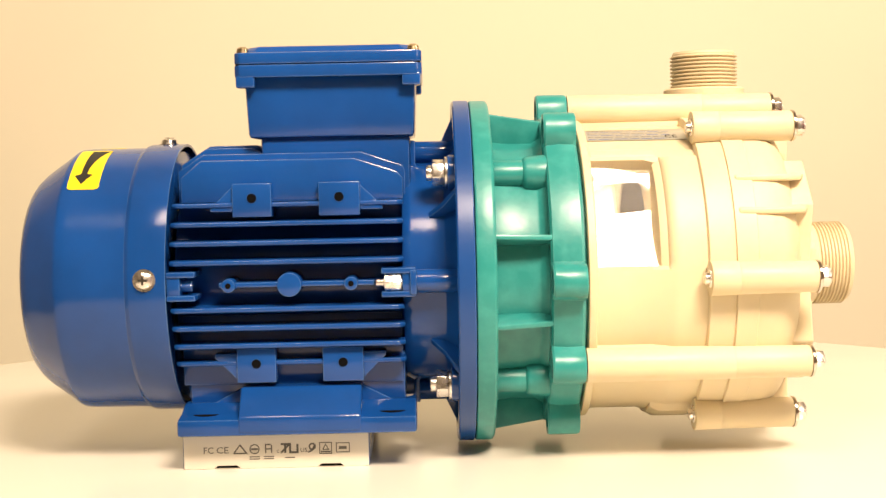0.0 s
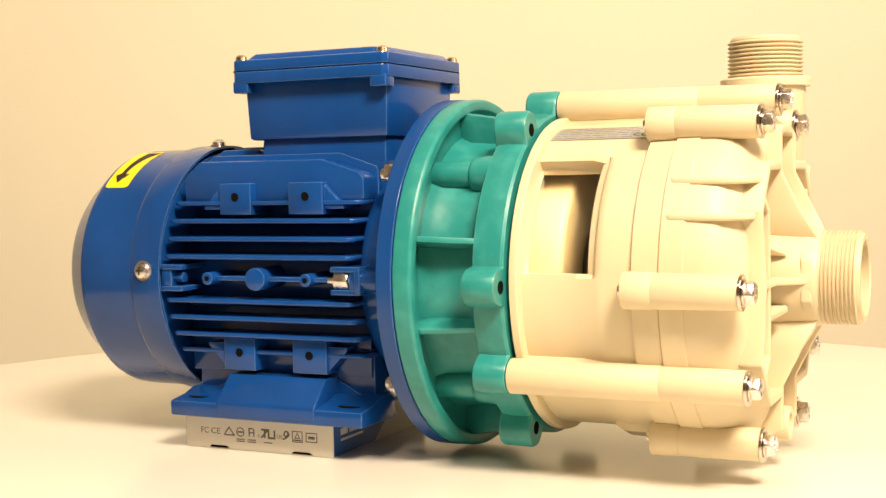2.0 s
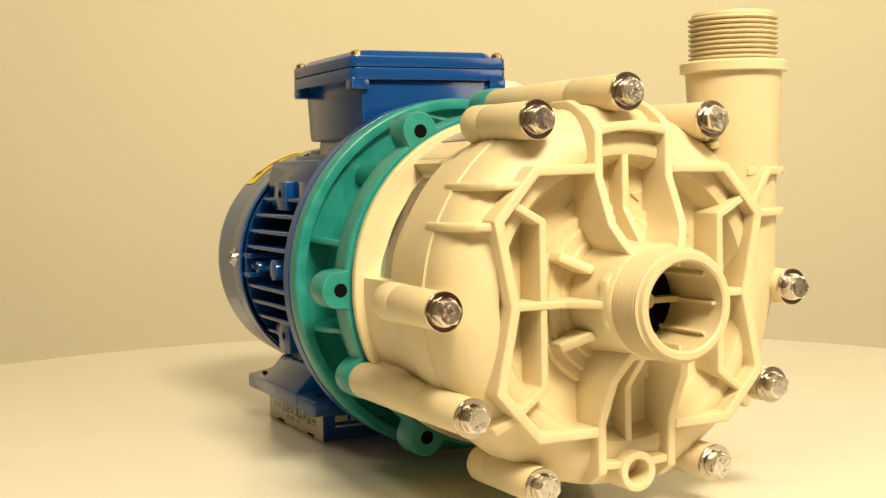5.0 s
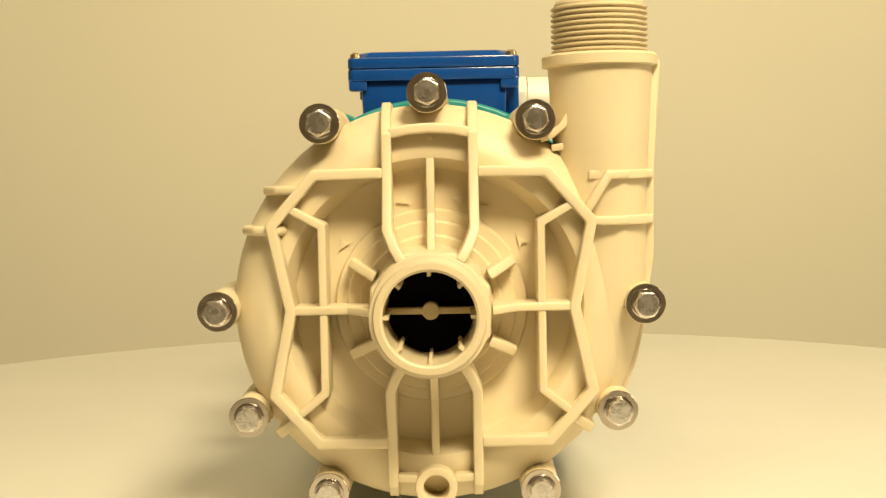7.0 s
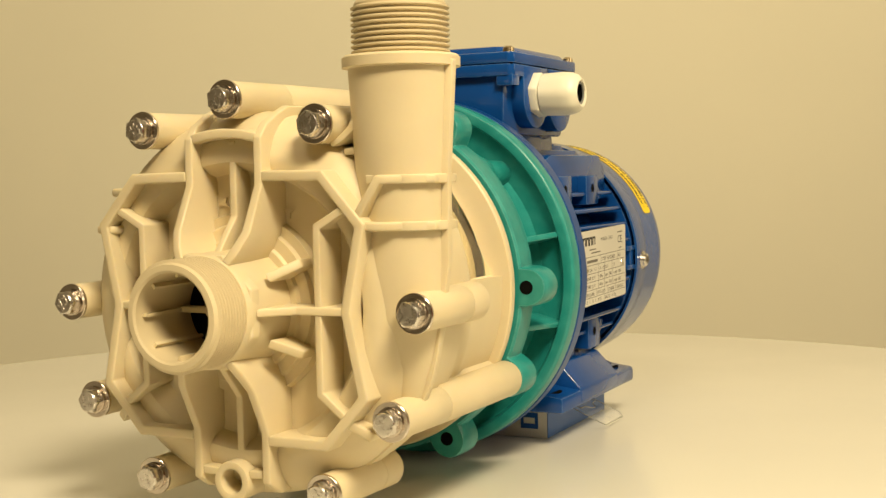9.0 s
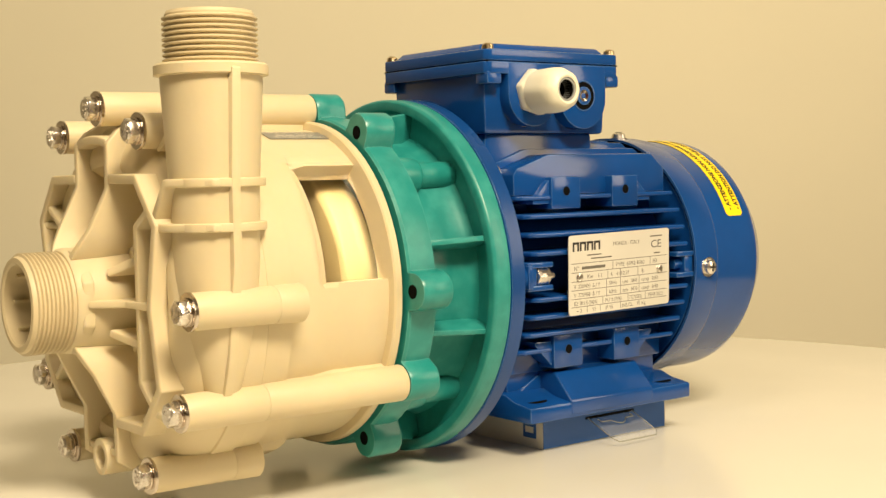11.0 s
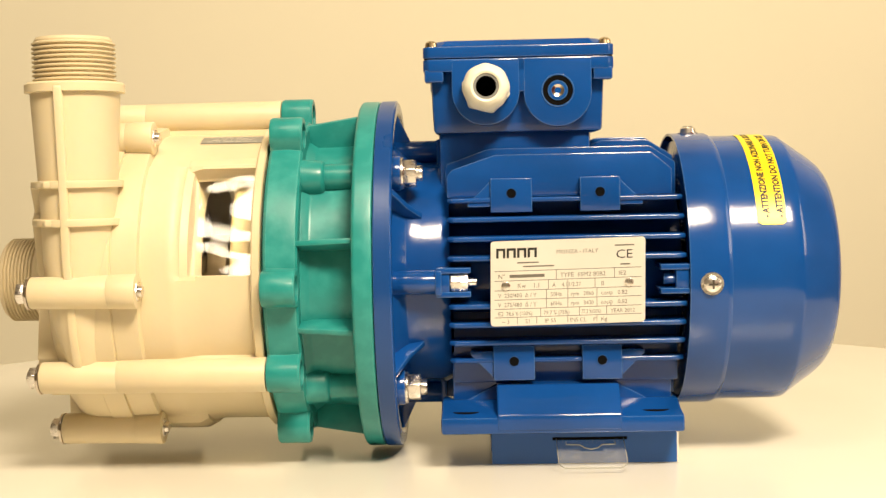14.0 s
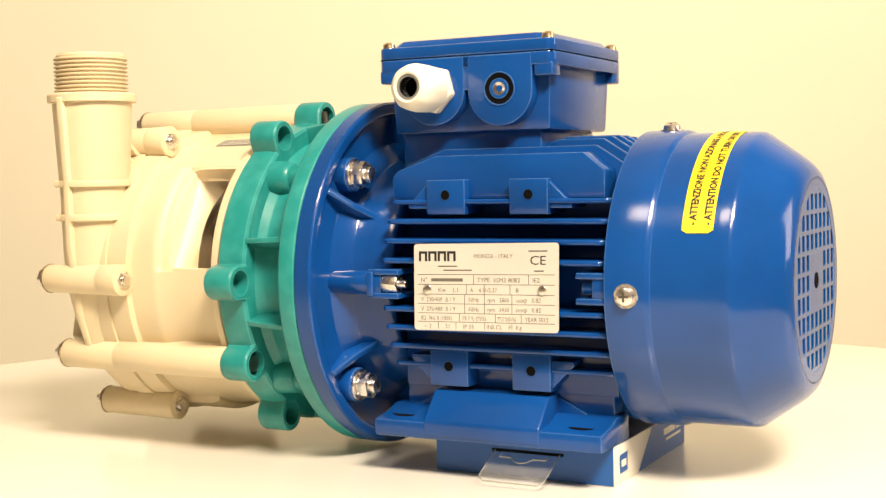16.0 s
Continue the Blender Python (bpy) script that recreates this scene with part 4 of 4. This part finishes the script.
def in_front_casing():
    def swell(a):
        d = (a + math.pi) % (2 * math.pi) - math.pi
        return 1.2 + (1.6 * max(0.0, min(1.0, (d + 1.8) / 1.8)) if d < 0.6 else 1.6 * max(0.0, 1 - (d - 0.6) / 0.5))
    bm = B()
    lathe(bm, [(146.6, 60), (146.6, 83.6), (147.2, 84.8), (160, 85.2), (160.3, 84.9), (160.7, 84.9), (161.0, 86.4), (172, 86.4), (172.6, 85.6), (180, 85.4),
               (186, 84), (191, 80.8), (195, 76), (198, 70), (199, 66), (198, 62.5), (193, 59.5), (188, 58), (187, 56), (187, 42), (190.5, 41), (190.5, 37), (192.5, 36),
               (192.5, 31), (194, 30), (194, 18), (160, 18), (160, 60)], 144, swell=swell)
    fc = part("front_casing", bm, CREAM, pump, "cream ribbed volute casing of the pump head", smooth=0.55)
    # two belt bands round the joint
    X0, XT = 186, 205.5

    def rib(pts, w, tops=None, x0=X0, xt=XT, name="rib"):
        b2 = B()
        band(b2, pts, w, along_x, x0, xt, tops)
        part(name, b2, CREAM, fc, bevel=w * 0.2, seg=3)
    dy = 0.7
    for s in (-1, 1):
        def q(*pts):
            return [(dy + s * a, b) for a, b in pts]
        # outer octagon with the channel walls
        rib(q((20, 57.5), (49, 57.2), (67.6, 36), (60, 0), (67.6, -36), (49, -57), (20, -57)), 4.6)
        rib(q((18.6, 88.2), (18.5, 85), (18.4, 80), (18.2, 74), (18.2, 54), (18.2, 34), (15.5, 27), (12, 21)), 4.2, x0=168, tops=[183, 191, 200, 205.2, 205.2, 215, 219, 222])
        rib(q((18.2, -82), (18.2, -76), (18.2, -54), (18.2, -34), (15.5, -27), (12, -21)), 4.2, tops=[196, 205.2, 205.2, 215, 219, 222])
        # inner uprights
        rib(q((62, 44.5), (46.2, 35.5), (46.2, -35.5), (58, -45)), 3.4, xt=204.6)
        # level spoke to the hub
        rib(q((58.5, 0), (36, 0), (25, 0)), 3.6, tops=[204.9, 205.5, 219])
        rib(q((57, -46), (67.5, -54)), 4.6, x0=180, tops=[204.8, 198])
        # diagonal lugs on the hub
        for dz in (1, -1):
            rib(q((24, dz * 14), (35, dz * 20)), 4.4, x0=187, tops=[209, 199], name="lug")
    # arched cross-pieces and the thin middle ribs
    rib([(dy - 17, 74), (dy - 9, 75.6), (dy, 76.2), (dy + 9, 75.6), (dy + 17, 74)], 4.2, xt=204.7)
    rib([(dy, 73), (dy, 40), (dy, 24)], 3.6, x0=184, tops=[198, 198, 212])
    rib([(dy, -68), (dy, -40), (dy, -24)], 3.6, x0=184, tops=[198, 198, 212])
    rib([(dy - 17, -72.5), (dy - 8, -73)], 3.6, x0=180, tops=[204, 204])
    rib([(dy + 8, -73), (dy + 17, -72.5)], 3.6, x0=180, tops=[204, 204])
    bm = B()
    lathe(bm, [(176, 5.5), (176, 9.2), (205.8, 9.0), (205.8, 5.5)], 36, dy, -76.5)
    part("drain_boss", bm, CREAM, fc, bevel=0.7)
    # side walls over the shoulder, upper right
    # small raised arrows round the hub
    for deg in (35, 62, 75, 105, 118, 145):
        b2 = B()
        c0 = Vector((dy + 47 * math.cos(radians(deg)), 47 * math.sin(radians(deg))))
        t = Vector((-math.sin(radians(deg)), math.cos(radians(deg))))
        nrm = Vector((math.cos(radians(deg)), math.sin(radians(deg))))
        prism(b2, [tuple(c0 + t * 3.0), tuple(c0 - t * 2.2 + nrm * 2.2), tuple(c0 - t * 1.0), tuple(c0 - t * 2.2 - nrm * 2.2)], along_x, 186.5, 188.2)
        part("raised_arrow", b2, CREAM, fc)
    # hub and threaded inlet
    bm = B()
    lathe(bm, [(188, 19), (188, 27.5), (206, 25.8), (220, 25.0), (223, 24.2), (223, 19)], 72)
    hub = part("inlet_hub", bm, CREAM, fc, bevel=0.6)
    bm = B()
    lathe(bm, [(215, 24), (215, 27.2), (220.5, 26.4), (220.5, 24)], 8)
    bmesh.ops.rotate(bm, verts=bm.verts, cent=(0, 0, 0), matrix=Matrix.Rotation(radians(22.5), 3, "X"))
    part("collar", bm, CREAM, hub, bevel=1.0, seg=3)
    prof = [(222.5, 19.2), (222.5, 23.2)]
    x = 224.0
    while x < 240:
        prof += [(x, 22.7), (x + 0.5, 24.0), (x + 0.95, 24.0), (x + 1.45, 22.7)]
        x += 1.95
    prof += [(241.6, 22.6), (243, 22.0), (243.2, 19.6), (242.4, 18.6), (175, 18.2), (175, 19.2)]
    bm = B()
    lathe(bm, prof, 80)
    part("inlet_thread", bm, CREAM_THREAD_SHADE, hub, "cream threaded suction inlet", smooth=0.5)
    # black disc closes the inlet and paints in its dark depth
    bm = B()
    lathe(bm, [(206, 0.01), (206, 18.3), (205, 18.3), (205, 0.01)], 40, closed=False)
    part("throat_shade_disc", bm, BLACK, hub)
    for i in range(8):
        a = math.pi / 4 * i + math.pi / 2
        m = Matrix.Rotation(a, 4, "X")
        bm = B()
        box(bm, 206.5, 238, 16.4, 18.6, -0.7, 0.7)
        bmesh.ops.transform(bm, matrix=m, verts=bm.verts)
        part("bore_rib", bm, CREAM, hub)
    bm = B()
    box(bm, 208, 214, -18.4, 18.4, -1.3, 1.3)
    rod(bm, 207, 215, 0, 0, 3.6, 20)
    part("inlet_bar", bm, CREAM, hub, bevel=0.4)
    # outlet: tapered upright tube tangent to the volute
    cx, cy = 178.5, 75.4
    bm = B()
    lathe_z(bm, [(-48, 2), (-47, 4), (-38, 9), (-22, 14), (-4, 18), (16, 19.2), (50, 19.8), (56, 20.2), (98, 22.5), (101.5, 22.6), (102, 25.2), (106, 25.2), (107, 24.2), (107, 17), (60, 15)], 64, cx, cy, closed=False)
    out = part("outlet", bm, CREAM, fc, "cream upright discharge outlet with threaded end", smooth=0.6)
    prof = [(106.5, 16.5), (106.5, 20.2)]
    z = 107.6
    while z < 126.5:
        prof += [(z, 19.6), (z + 0.6, 21.0), (z + 1.1, 21.0), (z + 1.7, 19.6)]
        z += 2.3
    prof += [(128.6, 19.6), (130, 18.8), (130.2, 16.8), (106.5, 16.5)]
    bm = B()
    lathe_z(bm, prof, 72, cx, cy, closed=False)
    part("outlet_thread", bm, CREAM_THREAD_SHADE, out, "cream threaded discharge end", smooth=0.5)
    # black disc shuts the outlet and carries the darkness inside it
    bm = B()
    lathe_z(bm, [(112, 0.01), (112, 16.9), (111, 16.9), (111, 0.01)], 36, cx, cy, closed=False)
    part("bore_shade", bm, BLACK, out)
    # belts and the upright fin on the tube
    for z in (55, 35.5):
        bm = B()
        pts = [(cx + 22.6 * math.cos(a), cy + 22.6 * math.sin(a)) for a in [2 * math.pi * i / 48 for i in range(48)]]
        pts = [(min(198.5, u), max(68.0, min(v, 98.6))) for u, v in pts]
        prism(bm, pts, along_z, z - 1.9, z + 1.9)
        part("belt", bm, CREAM, out, bevel=1.2, seg=3)
        rb = B()
        band(rb, [(66.5, 40) if z > 50 else (66, 36), (76, z) if z > 50 else (74, z), (80, z), (96.5, z)], 3.7, along_x, 178, 200.5, tops=[204.6, 203.4, 202, 190])
        part("rib", rb, CREAM, fc, bevel=0.9, seg=3)
    bm = B()
    arc = [(93.6 * math.cos(radians(a)), 93.6 * math.sin(radians(a))) for a in range(-6, -32, -6)]
    back = [(82 * math.cos(radians(a)), 82 * math.sin(radians(a))) for a in range(-31, 5, 12)]
    prism(bm, [(97, 106.4), (101.4, 104), (98.2, 58), (97.8, 20)] + arc + back + [(90, 106)], lambda u, v, d: (d, u, v), 177.6, 182.0)
    part("upright_fin", bm, CREAM, out, bevel=0.8)
    # curved webs between the outlet and the casing
    for tip, line in enumerate((((48, 70.5), (53, 72.5), (58, 76.5), (61, 82), (62, 88.5)), ((53, 66.8), (58, 67.4), (61.5, 69.2), (63.6, 72.5)))):
        b2 = B()
        band(b2, line, 3.0, along_x, 165, 193 - 3 * tip)
        part("web", b2, CREAM, out, bevel=0.6)
    # level fins over the shoulder on the bare side
    for z in (51.0, 34.0):
        r = math.sqrt(87.4 ** 2 - z * z)
        bm = B()
        prism(bm, [(163, r - 14), (163, r + 0.9), (182, r + 1.6), (192, r + 0.2), (200, r - 5.5), (204.6, r - 17), (190, r - 24)], lambda u, v, d: (u, -v, d), z - 1.9, z + 1.9)
        part("rib", bm, CREAM, fc, bevel=1.4, seg=4)


in_motor_frame()
in_feet()
in_cowl()
in_flange()
in_terminal_box()
in_nameplate()
in_bracket()
in_rear_casing()
in_sleeves()
in_front_casing()


# ------------------------------------------------------------------ the flat product box under the motor
def product_box():
    bx = tagged(new("product_box"), "flat white and blue cardboard product box under the motor", "box")
    x0, x1, y0, y1, h = -133.5, -33.5, -60, 54, 20.3
    bm = B()
    box(bm, x0, x1, y0, y1, 0, h)
    card = part("carton", bm, CARD, bx, base=0, bevel=0.5)
    # blue printed panel on the hanging side and corners
    bm = B()
    box(bm, x0 + 1, x1 + 0.02, y1 - 0.2, y1 + 0.25, 0.4, h - 0.3)
    part("blue_panel", bm, CARD_BLUE, bx, base=0)
    for xf, e, low, top in ((x1, 1, -12, 14), (x0, -1, 20, -2)):
        bm = B()
        prism(bm, [(y0 + 0.6, 0.5), (low, 0.5), (top, h - 0.4), (y0 + 0.6, h - 0.4)], lambda u, v, d: (d, u, v), xf - 0.2, xf + e * 0.25)
        part("blue_panel", bm, CARD_BLUE, bx, base=0)
        bm = B()
        prism(bm, [(y1 - 17, 5.5), (y1 - 6, 5.5), (y1 - 6, 15), (y1 - 17, 15)], lambda u, v, d: (d, u, v), xf - 0.2, xf + e * 0.3)
        mk = part("mark", bm, CARD_BLUE, bx, base=0)
        bm = B()
        prism(bm, [(y1 - 15, 8.5), (y1 - 8, 8.5), (y1 - 8, 12), (y1 - 15, 12)], lambda u, v, d: (d, u, v), xf - 0.2, xf + e * 0.36)
        part("mark", bm, CARD, mk, base=0)
        for u0, u1, v0, v1 in ((-52, -44, 11.4, 15), (-42, -22, 11.4, 15), (-52, -26, 8.0, 9.4)):
            bm = B()
            prism(bm, [(u0, v0), (u1, v0), (u1, v1), (u0, v1)], lambda u, v, d: (d, u, v), xf - 0.2, xf + e * 0.33)
            part("print_bar", bm, CARD, bx, base=0)
    # punched tabs in the edges, their shade painted as black strips
    for x, z in ((-110, 0.6), (-54, 0.6), (-56, h - 1.8)):
        bm = B()
        prism(bm, [(x - 7, z), (x + 7, z), (x + 5, z + 1.3), (x - 5, z + 1.3)], along_y, y0 - 0.15, y0 + 1)
        part("tab_slot_shade", bm, BLACK, card, base=0)
    # approval marks in black on the white side

    def face(u, v, d):
        return (u, y0 - 0.05 - d, v)

    def say(t, u, v, s, k=1.0):
        lettering("writing", t, s, INK_GREY, card, lambda a, b, d: face(u + a * k, v + b, d), base=0)
    say("FC", -123, 8.6, 5.0)
    say("CE", -116, 8.6, 5.0, 1.15)
    say("c", -83.4, 8.4, 3.4)
    say("US", -70.6, 8.4, 3.4)

    def mark(pts, w, closed=True):
        b2 = B()
        band(b2, pts + ([pts[0]] if closed else []), w, lambda u, v, d: face(u, v, d), 0, 0.12)
        part("mark", b2, INK_GREY, card, base=0)
    mark([(-106.5, 8.4), (-103, 13), (-99.5, 8.4)], 0.7)
    mark(ring_pts(2.5, 14, -95.2, 10.6), 0.6)
    mark([(-97, 10.6), (-93.4, 10.6)], 1.0, False)
    for a in (-95.2, -87.5):
        for v in (5.2, 6.4):
            mark([(a - 2.8, v), (a + 2.8, v)], 0.55, False)
    mark([(-89.2, 8.4), (-89.2, 13), (-86.2, 13)], 0.7, False)
    mark([(-89.2, 10.6), (-86.2, 10.6)], 0.7, False)
    mark([(-86, 8.4), (-86, 12.8)], 0.7, False)
    mark([(-81, 13), (-76.4, 13), (-78.6, 10.6), (-81, 8.2)], 1.1, False)
    mark([(-78.6, 8.2), (-78.6, 13)], 1.1, False)
    mark([(-76, 13), (-76, 8.4), (-72, 8.4), (-72, 13)], 1.1, False)
    mark([(-79, 5.6), (-73.5, 5.6)], 0.6, False)
    mark(ring_pts(1.6, 10, -64, 11.4), 0.9)
    mark([(-66.4, 8.2), (-64, 9.4), (-62.6, 12.6)], 0.9, False)
    mark([(-60, 7.4), (-60, 13.4), (-53.6, 13.4), (-53.6, 7.4)], 0.5)
    mark([(-58.4, 9.6), (-56.8, 12.4), (-55.2, 9.6)], 0.5)
    mark([(-59.4, 8.4), (-54.2, 8.4)], 0.8, False)
    mark([(-51, 8), (-51, 13), (-44, 13), (-44, 8)], 0.5)
    mark([(-49.6, 10.4), (-45.4, 10.4)], 1.6, False)
    # clear hanging tab that sticks out of the blue side
    bm = B()
    tilt = radians(-14)

    def hang(u, v, d):
        return (u, y1 + v * math.cos(tilt) - d * math.sin(tilt), 13.6 + v * math.sin(tilt) + d * math.cos(tilt) - 0.009 * v * v)
    us = [-104, -100, -92, -88, -84, -80, -72, -68]
    grid = {}
    for i, u in enumerate(us):
        for k, v in enumerate((0, 6, 12, 18, 24)):
            grid[i, k] = bm.verts.new(hang(u, v if 0 < i < 7 or k < 4 else 21, 0))
    for i in range(7):
        for k in range(4):
            if k == 1 and 2 <= i <= 4:
                continue
            bm.faces.new((grid[i, k], grid[i + 1, k], grid[i + 1, k + 1], grid[i, k + 1]))
    bmesh.ops.solidify(bm, geom=bm.faces[:], thickness=0.35)
    tab = part("hanging_tab", bm, TAB, bx, "clear plastic hanging tab with a hook cut-out", base=0)
    tab.visible_shadow = False
    for line in (([(-104, 0), (-104, 21), (-101, 23.8), (-71, 23.8), (-68, 21), (-68, 0)]),
                         ([(-99, 3.5), (-99, 6.5), (-92, 6.8), (-89.5, 9.6), (-86, 10.8), (-82.5, 9.6), (-80, 6.8), (-73, 6.5), (-73, 3.5)])):
        bm = B()
        band(bm, line, 0.4, hang, 0.0, 0.45)
        part("film_edge", bm, FOIL_LIGHT, tab, base=0)
    # black strip paints the dark of the slit behind the hanging tab
    bm = B()
    box(bm, -106, -66, y1 - 0.1, y1 + 0.35, 13.0, 14.6)
    part("tab_slot_shade", bm, BLACK, bx, base=0)
    return bx


carton = product_box()


# ------------------------------------------------------------------ the turn
def turn(t):
    return 13.0057 * t + 0.0000355 * t ** 3


def motions():
    times = [i * 0.5 for i in range(33)]
    seat = pose(-0.00085, 0.0047, 0, 0, 0, -0.088)
    for thing, z in ((pump, AXIS + BASE * 0.001), (carton, 0.0)):
        walk(thing, [(t, pose(0, 0, z, 0, 0, -turn(t)) @ seat) for t in times])
    walk(turntable, [(t, pose(0, 0, 0, 0, 0, -turn(t))) for t in times])


motions()
